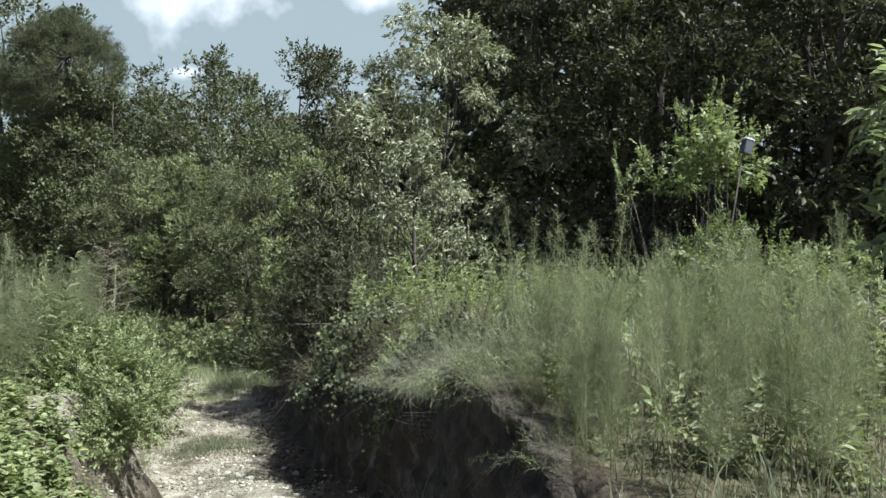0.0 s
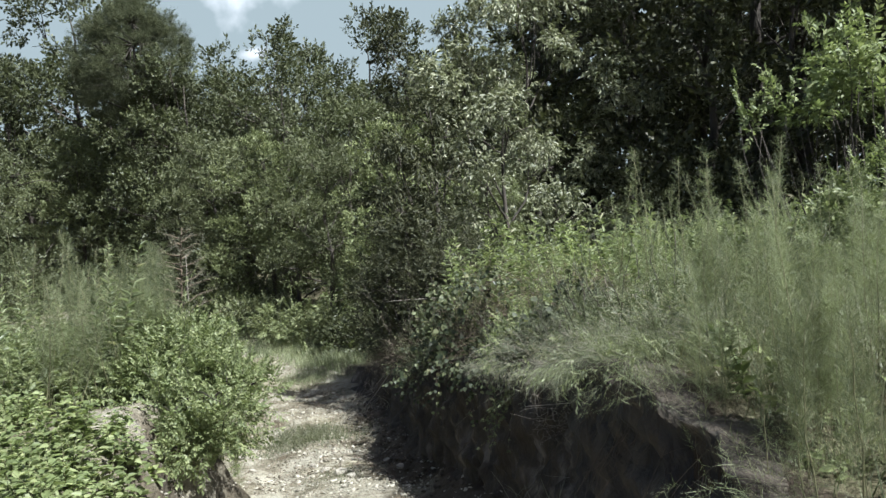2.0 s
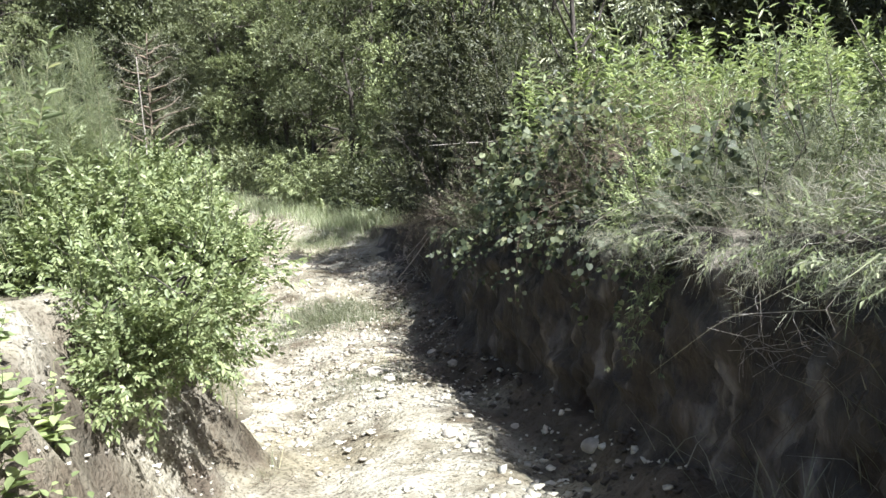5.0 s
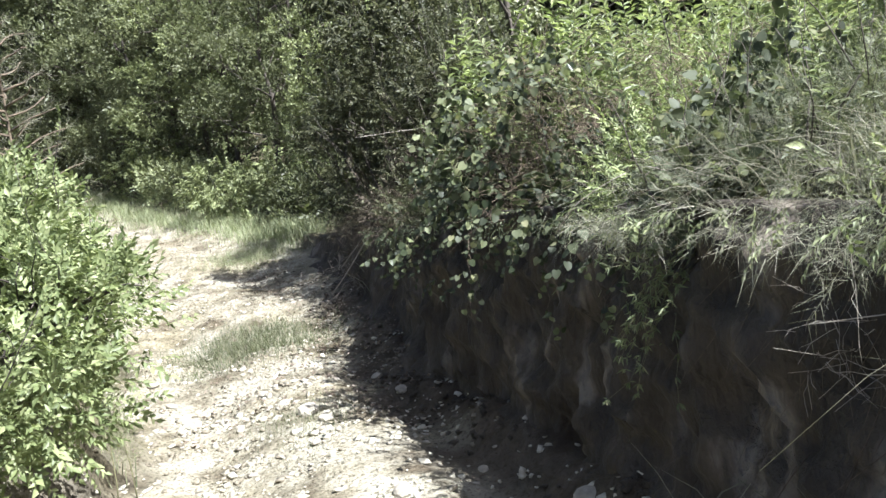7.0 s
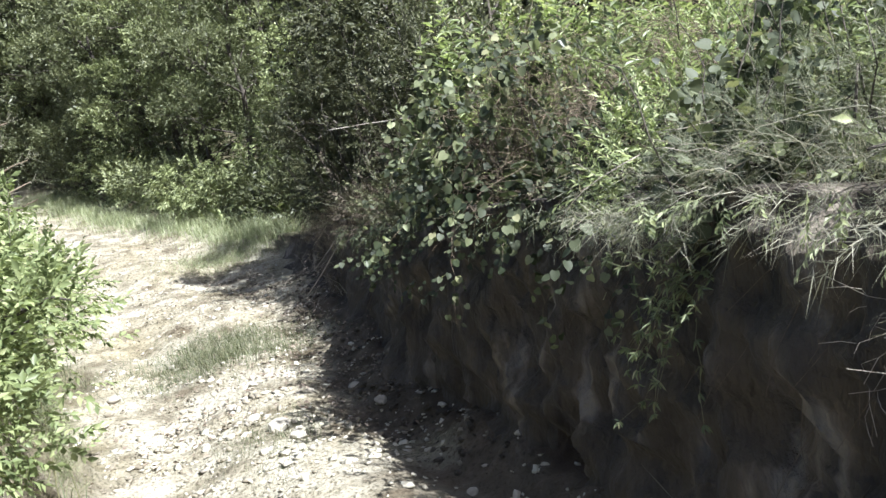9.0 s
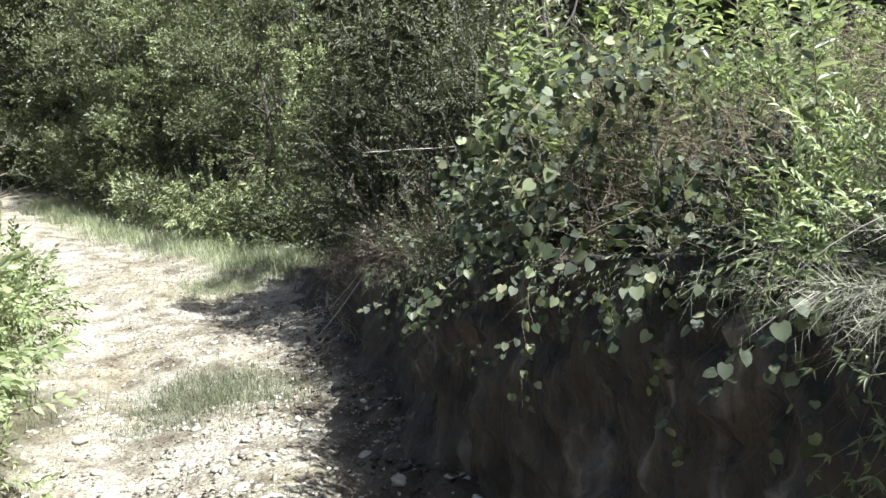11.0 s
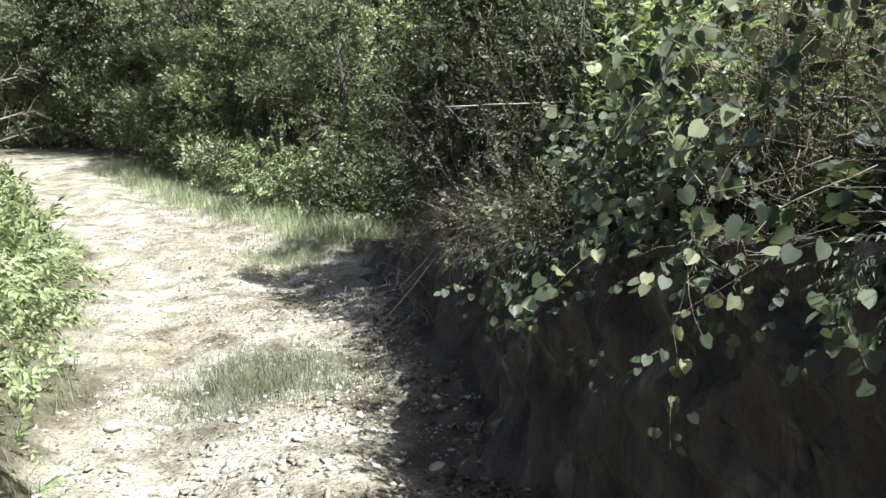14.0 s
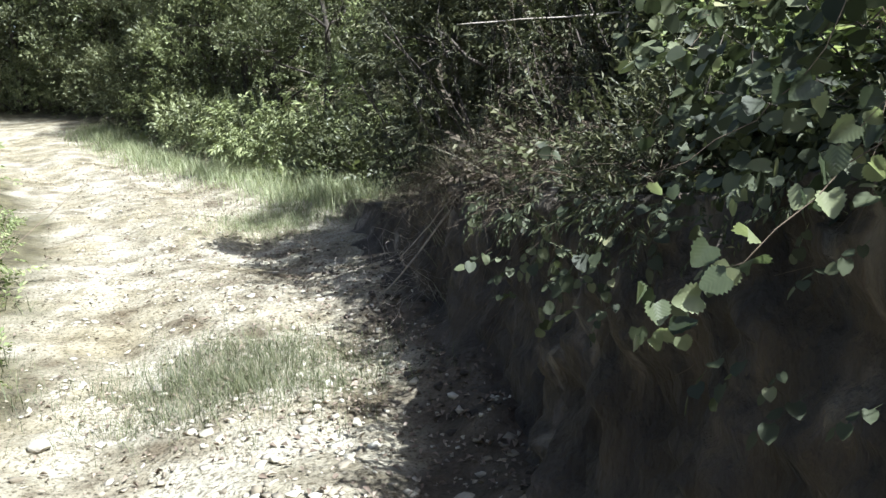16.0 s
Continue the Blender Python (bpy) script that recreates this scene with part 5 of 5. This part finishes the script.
def hanging_tuft(at, n, seed):
    """A leafy tuft rooted in the cut face and hanging from it."""
    rng = np.random.default_rng(seed)
    root = thing("hanging_weed", at, 0, "feathery pale green weed hanging from the cut bank", "weed")
    st, lf = Geo(), Geo()
    for _ in range(n):
        end = np.array([rng.normal(-0.2, 0.12), rng.normal(-0.08, 0.16), rng.uniform(-0.55, 0.15)])
        line = wobble((0.1, rng.normal(0, 0.1), rng.normal(0.05, 0.06)), end, 8, 0.014, rng)
        st.tube(line, np.linspace(0.003, 0.001, 8), 3)
        for p, d in zip(line[2:], np.gradient(line, axis=0)[2:]):
            m = 6
            lf.scatter(L_LANCE, np.tile(p, (m, 1)), unit(d) + rng.normal(0, 0.7, (m, 3)), rng.normal(0, 0.5, (m, 3)) + np.array([-0.4, -0.5, 0.6]), rng.uniform(0.025, 0.048, m))
    part("stem", st, M_STEM, root)["kind"] = "stuff"
    part("leaves", lf, M_WEED, root)
    return root


hanging_tuft((-0.52, 9.6, -0.08), 22, 91)


def dry_stalks(n, y0, y1, seed, mat, label):
    """Dead grass stalks tossed over the lip, some hanging down the face."""
    rng = np.random.default_rng(seed)
    y = rng.uniform(y0, y1, n)
    p, out, z0, z1 = right_edge(y)
    y2 = fbm(p[:, 0], p[:, 1], 3.0, seed) + rng.normal(0, 0.3, n)
    g = Geo()
    for i in np.nonzero(y2 > -0.1)[0]:
        u = rng.uniform(0.0, 0.75)
        a = np.array([*(p[i] + out[i] * u), z1[i] + rng.uniform(0.0, 0.1) + 0.25 * u])
        d = np.array([*(-out[i] * rng.normal(0.25, 0.4)), rng.normal(0.5, 0.35)]) + np.array([rng.normal(0, 0.35), rng.normal(0, 0.5), 0])
        L = rng.uniform(0.12, 0.42)
        b = a + d * L * 0.6
        c = a + d * L * 1.1 + np.array([*(-out[i] * 0.1), -rng.uniform(0.2, 1.2) * L])
        t = np.linspace(0, 1, 6)[:, None]
        line = a * (1 - t) ** 2 + 2 * b * t * (1 - t) + c * t ** 2 + rng.normal(0, 0.005, (6, 3))
        g.tube(line, np.linspace(0.0016, 0.0006, 6), 3)
    return tagged(new("dry_stalks", g.mesh("dry_stalks", mat)), label, "dry grass", kind="stuff")


dry_stalks(850, 5.7, 9.4, 61, M_DRYGRASS, "pale dead grass stalks tossed over the bank lip")
dry_stalks(90, 12.8, 18.0, 62, M_DRYGRASS, "pale dead grass stalks at the corner of the bank")
dry_stalks(420, 16.3, 17.9, 64, M_DRYGRASS, "pale tuft of dead grass at the corner of the bank")
dry_stalks(1000, 9.0, 18.0, 63, M_ROOT, "brown dead stalks tangled on the bank lip")
stick([(-4.3, 12.75, -0.75), (-4.15, 13.2, -0.5), (-4.05, 13.6, -0.33)], 0.002, 0.001, "thin bare twig leaning out of the bush", mat=M_DEADSTEM)


def dead_pine(at):
    """A bare young pine with rising dead branches."""
    rng = np.random.default_rng(77)
    root = thing("dead_pine_sapling", at, 0, "small dead brown pine sapling in the bushes", "tree")
    g = Geo()
    line = wobble((0, 0, -0.1), (0.15, 0, 2.5), 9, 0.012, rng)
    g.tube(line, np.linspace(0.022, 0.005, 9), 6)
    trunk = part("trunk", g, M_DEADSTEM, root)
    nd = Geo()
    for k in range(40):
        br = Geo()
        t = 0.42 + 0.56 * k / 40
        i = min(int(t * 8), 7)
        p = line[i] + (line[i + 1] - line[i]) * (t * 8 - i)
        a = k * 2.4
        L = 0.62 * (1.12 - t) + 0.10
        d = np.array([math.cos(a), math.sin(a), 0.35]) * L
        w = wobble(p, p + d, 5, 0.008, rng)
        br.tube(w, np.linspace(0.012, 0.004, 5), 3)
        part("branch", br, M_DEADSTEM, trunk)
        w2 = np.repeat(w[1:], 3, 0) + rng.normal(0, 0.012, (12, 3))
        nd.scatter(T_THREAD, w2, np.tile(d, (12, 1)) + rng.normal(0, 0.15, (12, 3)), rng.normal(0, 1, (12, 3)), 0.15)
    part("needles", nd, M_DRYGRASS, root, "dry brown needles")
    return root


pine = dead_pine(on_land(-5.05, 12.7))
pine.scale = (1.13, 1.13, 1.13)
stick([(-3.98, 10.4, 0.2), (-3.96, 10.42, 0.8), (-3.93, 10.4, 1.4)], 0.006, 0.003, "bare upright dead stem in the bushes")


def post_box(at):
    """A small dark box with a pale lid on a slender leaning pole."""
    root = thing("box_on_pole", at, 0, "small dark grey box with pale lid on slender leaning pole", "box")
    g = Geo()
    top = np.array((0.0, 0.0, 0.0))
    g.tube(np.array([(-0.42, 0.05, -2.6), (-0.25, 0.03, -1.4), (-0.05, 0, -0.1)]), 0.009, 6)
    part("pole", g, M_BARK, root)
    for name, mat, z0, z1, w, d in (("body", M_BOX, -0.10, 0.08, 0.062, 0.05), ("lid", M_LID, 0.08, 0.105, 0.068, 0.056)):
        bm = bmesh.new()
        bmesh.ops.create_cube(bm, size=1, matrix=Matrix.Translation((0, 0, (z0 + z1) / 2)) @ Matrix.Diagonal((2 * w, 2 * d, z1 - z0, 1)))
        bmesh.ops.bevel(bm, geom=bm.edges[:], offset=0.008, segments=2, affect="EDGES")
        me = bpy.data.meshes.new(name)
        bm.to_mesh(me)
        bm.free()
        me.materials.append(mat)
        ob = new(name, me)
        if name == "body":
            ob.parent, body = root, ob
            ob.matrix_basis = pose(0, 0, 0, 0, 14, 20)
        else:
            ob.parent = body


post_box((3.86, 11.0, 2.9))


# ---- low growth, grass and stones ----
def grass(name, x, y, h, seed, label, mat=M_GRASS):
    rng = np.random.default_rng(seed)
    z = ground_z(x, y)
    g = Geo()
    p = np.stack([x, y, z - 0.01], 1)
    a = rng.uniform(0, 2 * np.pi, len(x))
    lean = rng.uniform(0.05, 0.6, len(x))
    along = np.stack([np.cos(a) * lean, np.sin(a) * lean, np.ones(len(x))], 1)
    up = np.stack([np.cos(a), np.sin(a), -0.3 * np.ones(len(x))], 1)
    which = rng.integers(0, 3, len(x))
    for k in range(3):
        w = which == k
        g.scatter(T_BLADE[k], p[w], along[w], up[w], (np.asarray(h) * rng.uniform(0.5, 1.3, len(x)))[w])
    return tagged(new(name, g.mesh(name, mat)), label, "grass", kind="stuff")


def scattered(n, cx, cy, rx, ry, seed, turn=0.0):
    rng = np.random.default_rng(seed)
    u, v = rng.normal(0, 0.5, n) * rx, rng.normal(0, 0.5, n) * ry
    c, s = math.cos(radians(turn)), math.sin(radians(turn))
    return cx + c * u - s * v, cy + s * u + c * v


x, y = scattered(8200, -4.1, 15.3, 1.0, 0.9, 1, 15)
grass("grass", x, y, 0.12, 1, "thin grass patch between the wheel ruts")
x, y = scattered(900, -2.9, 12.2, 0.45, 0.7, 2, 15)
grass("grass", x, y, 0.09, 2, "sparse short grass between the wheel ruts")
_r = np.random.default_rng(9)
t = _r.uniform(0, 1, 9500)
x = np.interp(t, [0, 0.25, 0.6, 1], [-4.7, -6.4, -10.4, -15.2]) + _r.normal(0, 0.4, 9500)
y = np.interp(t, [0, 0.25, 0.6, 1], [22.0, 24.0, 28.2, 34.6]) + _r.normal(0, 0.4, 9500)
grass("grass", x, y, 0.32, 3, "pale grass along the far verge of the track", M_PALEGRASS)
x, y = scattered(4200, -5.6, 21.2, 0.95, 0.9, 4, 32)
grass("grass", x, y, 0.14, 4, "thin grass strip beside the track", M_PALEGRASS)
x, y = _r.uniform(-0.6, 7, 16000), _r.uniform(4.2, 16, 16000)
_z, _b, _c = land(x, y)
x, y = x[(_b < 0.4) & (_c < 0.5)], y[(_b < 0.4) & (_c < 0.5)]
grass("grass", x, y, 0.30, 5, "rough grass on the bank top")
x, y = _r.uniform(-9, -2.8, 16000), _r.uniform(3.5, 17, 16000)
_z, _b, _c = land(x, y)
x, y = x[(_b < 0.35)], y[(_b < 0.35)]
grass("grass", x, y, 0.22, 6, "rough grass behind the sandy bank")


x, y = _r.uniform(0.9, 5.0, 2600), _r.uniform(2.6, 5.6, 2600)
grass("grass", x, y, 0.16, 10, "rough pale grass beside the track", M_PALEGRASS)
x, y = scattered(600, 1.6, 6.9, 0.9, 1.1, 11)
grass("grass", x, y, 0.42, 11, "tall yellowed grass among the weeds", M_DRYGRASS)
x, y = scattered(2600, 4.3, 7.0, 1.6, 1.0, 7)
grass("grass", x, y, 0.6, 7, "tall pale dry grass on the bank top", M_DRYGRASS)
x, y = scattered(900, -2.62, 16.75, 0.22, 0.45, 9, 25)
grass("grass", x, y, 0.4, 9, "pale dry grass at the corner of the bank", M_DRYGRASS)
x, y = scattered(2400, 0.6, 8.1, 0.75, 0.95, 8, 15)
grass("grass", x, y, 0.36, 8, "pale dry grass on the bank lip", M_DRYGRASS)


def undergrowth(n, box, size, seed, mat, shapes, label):
    rng = np.random.default_rng(seed)
    x, y = rng.uniform(box[0], box[2], n), rng.uniform(box[1], box[3], n)
    z, b, c = land(x, y)
    ok = (b < 0.2) & (c < 0.2)
    p = np.stack([x, y, z + rng.uniform(0, 0.14, n)], 1)[ok]
    g = Geo()
    d = rng.normal(0, 0.7, p.shape) + np.array([0, 0, 0.7])
    for k, sh in enumerate(shapes):
        w = np.arange(len(p)) % len(shapes) == k
        g.scatter(sh, p[w], d[w], rng.normal(0, 0.4, p[w].shape) + np.array([0, 0, 1.0]), size * rng.uniform(0.6, 1.3, w.sum()))
    return tagged(new("undergrowth", g.mesh("undergrowth", mat)), label, "undergrowth", kind="stuff")


undergrowth(3800, (-0.8, 5.0, 8, 20), 0.26, 1, M_SHRUB, S_SHRUB, "low leafy undergrowth on the bank top")
undergrowth(2300, (-10, 5.5, -3, 18), 0.24, 2, M_SHRUB, S_SHRUB, "low leafy undergrowth behind the sandy bank")
undergrowth(3000, (-18, 23.5, 8, 33), 0.36, 3, M_TREE, S_TREE, "low bushes under the trees")


def lip_growth(n, y0, y1, seed, mat, shapes, size, label, fall=0.3, share=0.6):
    """Leafy trailing growth along the lip of the cut bank, hanging over it in uneven patches."""
    rng = np.random.default_rng(seed)
    y = rng.uniform(y0, y1, n)
    q, out, z0, z1 = right_edge(y)
    patch = fbm(q[:, 0], q[:, 1], 2.6, seed)
    keep = patch + rng.normal(0, 0.3, n) > -0.35
    q, out, z1, patch = q[keep], out[keep], z1[keep], patch[keep]
    n = len(q)
    over = rng.random(n) < share
    u = np.where(over, rng.uniform(-0.24, 0.05, n), rng.uniform(0.0, 0.9, n))
    drop = np.where(over, np.clip(0.45 + 0.55 * patch, 0.08, 1.0) * fall * rng.random(n), -0.04 - 0.12 * rng.random(n))
    xy = q + out * u[:, None]
    z = np.where(over, z1 + 0.05 - drop, np.maximum(ground_z(xy[:, 0], xy[:, 1]), z1 - 0.02) - drop)
    edge = np.concatenate([-out, np.zeros((n, 1))], 1)
    hang = over[:, None].astype(float)
    d = edge * (0.3 + 0.5 * hang) + rng.normal(0, 0.5, (n, 3)) + np.array([0, 0, 0.6]) * (1 - hang) - np.array([0, 0, 0.6]) * hang
    up = edge * 0.5 + np.array([0, 0, 0.9]) + rng.normal(0, 0.3, (n, 3))
    p = np.concatenate([xy, z[:, None]], 1)
    g = Geo()
    for m, sh in enumerate(shapes):
        w = np.arange(n) % len(shapes) == m
        g.scatter(sh, p[w], d[w], up[w], size * rng.uniform(0.6, 1.3, w.sum()))
    return tagged(new("bank_growth", g.mesh("bank_growth", mat)), label, "undergrowth", kind="stuff")


lip_growth(220, 5.7, 7.4, 11, M_PALEGRASS, T_BLADE, 0.14, "rough grass on the bank lip", 0.08, 0.08)
lip_growth(500, 5.7, 6.9, 10, M_FENNEL, S_WIRE, 0.17, "feathery green growth on the bank lip", 0.08, 0.1)
lip_growth(800, 4.5, 6.2, 12, M_FENNEL, S_WIRE, 0.15, "feathery green growth at the end of the cut bank", 0.06, 0.04)
lip_growth(120, 6.0, 9.6, 1, M_SHRUB, S_SHRUB, 0.10, "trailing leafy growth over the lip of the cut bank", 0.12, 0.3)
lip_growth(1200, 6.3, 9.8, 2, M_WIRY, S_WIRE, 0.14, "wiry grey-green growth over the lip of the cut bank", 0.2, 0.4)
lip_growth(800, 6.2, 9.9, 7, M_WIRY, S_WIRE, 0.17, "wiry grey-green growth on top of the cut bank", 0.15, 0.06)
lip_growth(800, 7.9, 9.7, 9, M_DRYGRASS, S_WIRE, 0.2, "pale dry wiry growth on the bank lip", 0.2, 0.25)
lip_growth(700, 5.9, 9.9, 8, M_FENNEL, S_FINE, 0.13, "small-leaved grey-green growth on top of the cut bank", 0.12, 0.2)
# hanging growth in the dark vine colour, shade included in the leaf tone
lip_growth(150, 9.4, 13.8, 3, M_VINE_SHADE, S_HEART, 0.13, "vine leaves toned dark for shade, hanging over the cut bank", 0.6)
lip_growth(420, 9.2, 13.8, 5, M_VINE_SHADE, S_FINE, 0.12, "wiry weeds toned dark for shade, hanging over the cut bank", 0.28)
# brown dead growth; its very dark tone includes shade from the trees above
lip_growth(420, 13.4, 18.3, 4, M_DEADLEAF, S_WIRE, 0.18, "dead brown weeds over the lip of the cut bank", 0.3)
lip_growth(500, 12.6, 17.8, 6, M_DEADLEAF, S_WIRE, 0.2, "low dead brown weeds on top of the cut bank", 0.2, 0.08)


def stones(n, seed):
    rng = np.random.default_rng(seed)
    k = rng.integers(230, 440, n * 3)
    x = ROAD[k, 0] + rng.normal(0, 0.75, n * 3)
    y = ROAD[k, 1] + rng.normal(0, 0.75, n * 3)
    z, b, c = land(x, y)
    ok = (b > 0.3) & (y > 3)
    x, y, z = x[ok][:n], y[ok][:n], z[ok][:n]
    ico = bmesh.new()
    bmesh.ops.create_icosphere(ico, subdivisions=1, radius=1)
    v = np.array([w.co[:] for w in ico.verts])
    f = np.array([[w.index for w in q.verts] for q in ico.faces])
    ico.free()
    g = Geo()
    for m in range(6):
        w = np.arange(len(x)) % 6 == m
        sh = v * (1 + rng.normal(0, 0.3, (len(v), 1))) * np.array([1, 1.35, 0.5])
        g.scatter((sh, [f]), np.stack([x, y, z], 1)[w], unit(rng.normal(0, 1, (w.sum(), 3)) * np.array([1, 1, 0.15])), np.tile([0, 0, 1.0], (w.sum(), 1)), 0.006 + 0.026 * rng.random(w.sum()) ** 4)
    return tagged(new("gravel", g.mesh("gravel", M_STONE)), "loose small stones and clods on the track", "gravel", kind="stuff")


stones(1900, 3)


def clods(n, y0, y1, low, high, mat, label, seed, big=0.05):
    """Angular lumps of dried earth pressed into the track."""
    rng = np.random.default_rng(seed)
    k = rng.integers(0, len(ROAD), n * 14)
    k = k[(ROAD[k, 1] > y0) & (ROAD[k, 1] < y1)][:n]
    off = rng.uniform(low, high, len(k))
    x = ROAD[k, 0] + _dir[k, 1] * off + rng.normal(0, 0.08, len(k))
    y = ROAD[k, 1] - _dir[k, 0] * off + rng.normal(0, 0.08, len(k))
    keep = fbm(x, y, 1.6, seed) + rng.normal(0, 0.3, len(x)) > -0.1
    x, y = x[keep], y[keep]
    z, b, c = land(x, y)
    g = Geo()
    cube = np.array([(a, b2, c2) for a in (-1, 1) for b2 in (-1, 1) for c2 in (-1, 1)], float)
    quads = np.array([(0, 1, 3, 2), (4, 6, 7, 5), (0, 4, 5, 1), (2, 3, 7, 6), (0, 2, 6, 4), (1, 5, 7, 3)])
    for m in range(8):
        w = np.arange(len(x)) % 8 == m
        sh = (cube + rng.normal(0, 0.28, cube.shape)) * np.array([0.8, 1.15, 0.42])
        s = 0.008 + big * rng.random(w.sum()) ** 3
        at = np.stack([x, y, z], 1)[w] + np.stack([0 * s, 0 * s, 0.12 * s], 1)
        g.scatter((sh, [quads]), at, unit(rng.normal(0, 1, (w.sum(), 3)) * np.array([1, 1, 0.2])), np.tile([0, 0, 1.0], (w.sum(), 1)) + rng.normal(0, 0.2, (w.sum(), 3)), s)
    return tagged(new("clods", g.mesh("clods", mat)), label, "clods", kind="stuff")


clods(1500, 8.5, 15.2, -1.5, 1.3, M_CLOD, "pale dried clods of sandy earth on the track", 71, 0.022)
clods(500, 6.0, 10.5, -2.2, -1.25, M_STONE, "crumbs of sandy earth on the sandy bank", 74, 0.008)
clods(1700, 11.0, 15.9, -1.7, 1.2, M_DARKCLOD, "brown crumbs of earth and bits on the track", 75, 0.02)
clods(900, 15.2, 21, -1.4, 1.4, M_CLOD, "pale dried clods of sandy earth on the far track", 72, 0.018)
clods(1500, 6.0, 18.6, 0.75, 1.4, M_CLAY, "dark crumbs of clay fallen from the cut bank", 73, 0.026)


def stone(x, y, r, seed):
    rng = np.random.default_rng(seed)
    bm = bmesh.new()
    bmesh.ops.create_icosphere(bm, subdivisions=2, radius=1)
    for v in bm.verts:
        k = 1 + 0.22 * float(lump(np.array([v.co[:]]), 2.1, seed)[0]) + rng.normal(0, 0.03)
        v.co = Vector((v.co.x * 1.2 * k, v.co.y * k, max(v.co.z * 0.6 * k, -0.35))) * r
    me = bpy.data.meshes.new("stone")
    bm.to_mesh(me)
    bm.free()
    me.materials.append(M_STONE)
    ob = new("stone", me)
    ob.matrix_basis = pose(*on_land(x, y, 0.2 * r), rng.normal(0, 8), rng.normal(0, 8), rng.uniform(0, 360))
    return tagged(ob, "pale rough stone lying on the track", "stone", "stones on the track")


for k, (x, y, r) in enumerate([(-0.95, 9.9, 0.07), (-2.9, 12.4, 0.09), (-2.7, 12.1, 0.06), (-1.75, 10.1, 0.05), (-1.95, 10.4, 0.06), (-3.2, 12.8, 0.05), (-4.5, 13.6, 0.05), (-4.9, 14.2, 0.06), (-2.5, 13.6, 0.05), (-2.2, 12.9, 0.05), (-1.5, 10.9, 0.04), (-4.7, 15.3, 0.04), (-3.5, 13.3, 0.05)]):
    stone(x, y, r, 500 + k)



def hanging_roots(n, seed):
    """Fine roots and dead grass hanging over the cut face."""
    rng = np.random.default_rng(seed)
    k = rng.integers(0, len(ROAD), n * 12)
    k = k[(ROAD[k, 1] > 5) & (ROAD[k, 1] < 18.5)][:n]
    off = rng.uniform(1.35, 1.75, len(k))
    jit = rng.normal(0, 0.05, (len(k), 2))
    x, y = ROAD[k, 0] + _dir[k, 1] * off + jit[:, 0], ROAD[k, 1] - _dir[k, 0] * off + jit[:, 1]
    z, b, c = land(x, y)
    g = Geo()
    zz = ground_z(x + 0.25, y)
    for i in range(len(x)):
        top = zz[i] + 0.02 - abs(rng.normal(0, 0.12))
        L = min(rng.uniform(0.12, 0.7), max(top - z[i] + 0.25, 0.1))
        a = np.array([x[i] + 0.12, y[i], top])
        g.tube(wobble(a, a + np.array([-0.22 + rng.normal(0, 0.1), rng.normal(0, 0.1), -L]), 5, 0.012, rng), np.linspace(0.003, 0.0008, 5), 3)
    return tagged(new("hanging_roots", g.mesh("hanging_roots", M_ROOT)), "fine roots and dead grass hanging over the cut bank", "roots", kind="stuff")


hanging_roots(900, 4)


def litter(n, seed):
    rng = np.random.default_rng(seed)
    k = rng.integers(250, 440, n * 2)
    off = np.where(rng.random(n * 2) < 0.55, rng.normal(1.0, 0.35, n * 2), rng.normal(-0.2, 1.0, n * 2))
    x, y = ROAD[k, 0] + _dir[k, 1] * off + rng.normal(0, 0.1, n * 2), ROAD[k, 1] - _dir[k, 0] * off + rng.normal(0, 0.1, n * 2)
    z, b, c = land(x, y)
    ok = (b > 0.25) & (y > 3)
    p = np.stack([x, y, z + 0.022], 1)[ok][:n]
    g = Geo()
    g.scatter(oval_leaf(0.5, 0.2, 0.2), p, rng.normal(0, 1, p.shape) * np.array([1, 1, 0.2]), rng.normal(0, 0.3, p.shape) + np.array([0, 0, 1.0]), rng.uniform(0.02, 0.06, len(p)))
    return tagged(new("leaf_litter", g.mesh("leaf_litter", M_DRY)), "dry brown leaves and bits lying on the track", "litter", kind="stuff")


litter(3600, 6)

def haze():
    """Glowing see-through sheet, added far off to pale the blue of the sky."""
    m = M_CLOUD.copy()
    m.name = "thin_high_cloud"
    ns = m.node_tree.nodes
    em = [n for n in ns if n.type == "EMISSION"][0]
    em.inputs[0].default_value, em.inputs[1].default_value = (0.86, 0.95, 0.90, 1), 0.27
    rr = [n for n in ns if n.type == "VALTORGB"][0]
    for e, (p, c) in zip(rr.color_ramp.elements, ((0.2, 0.0), (0.5, 0.7), (0.7, 0.85))):
        e.position, e.color = p, (c, c, c, 1)
    ob = cloud(-200, 1750, 420, 4200, 1500)
    ob.data.materials[0] = m
    ob["label"] = "pale glowing sheet added across the sky"


haze()
cloud(-440, 1500, 478, 520, 300)
cloud(-119, 1530, 456, 190, 90)
cloud(-463, 1560, 322, 110, 40)
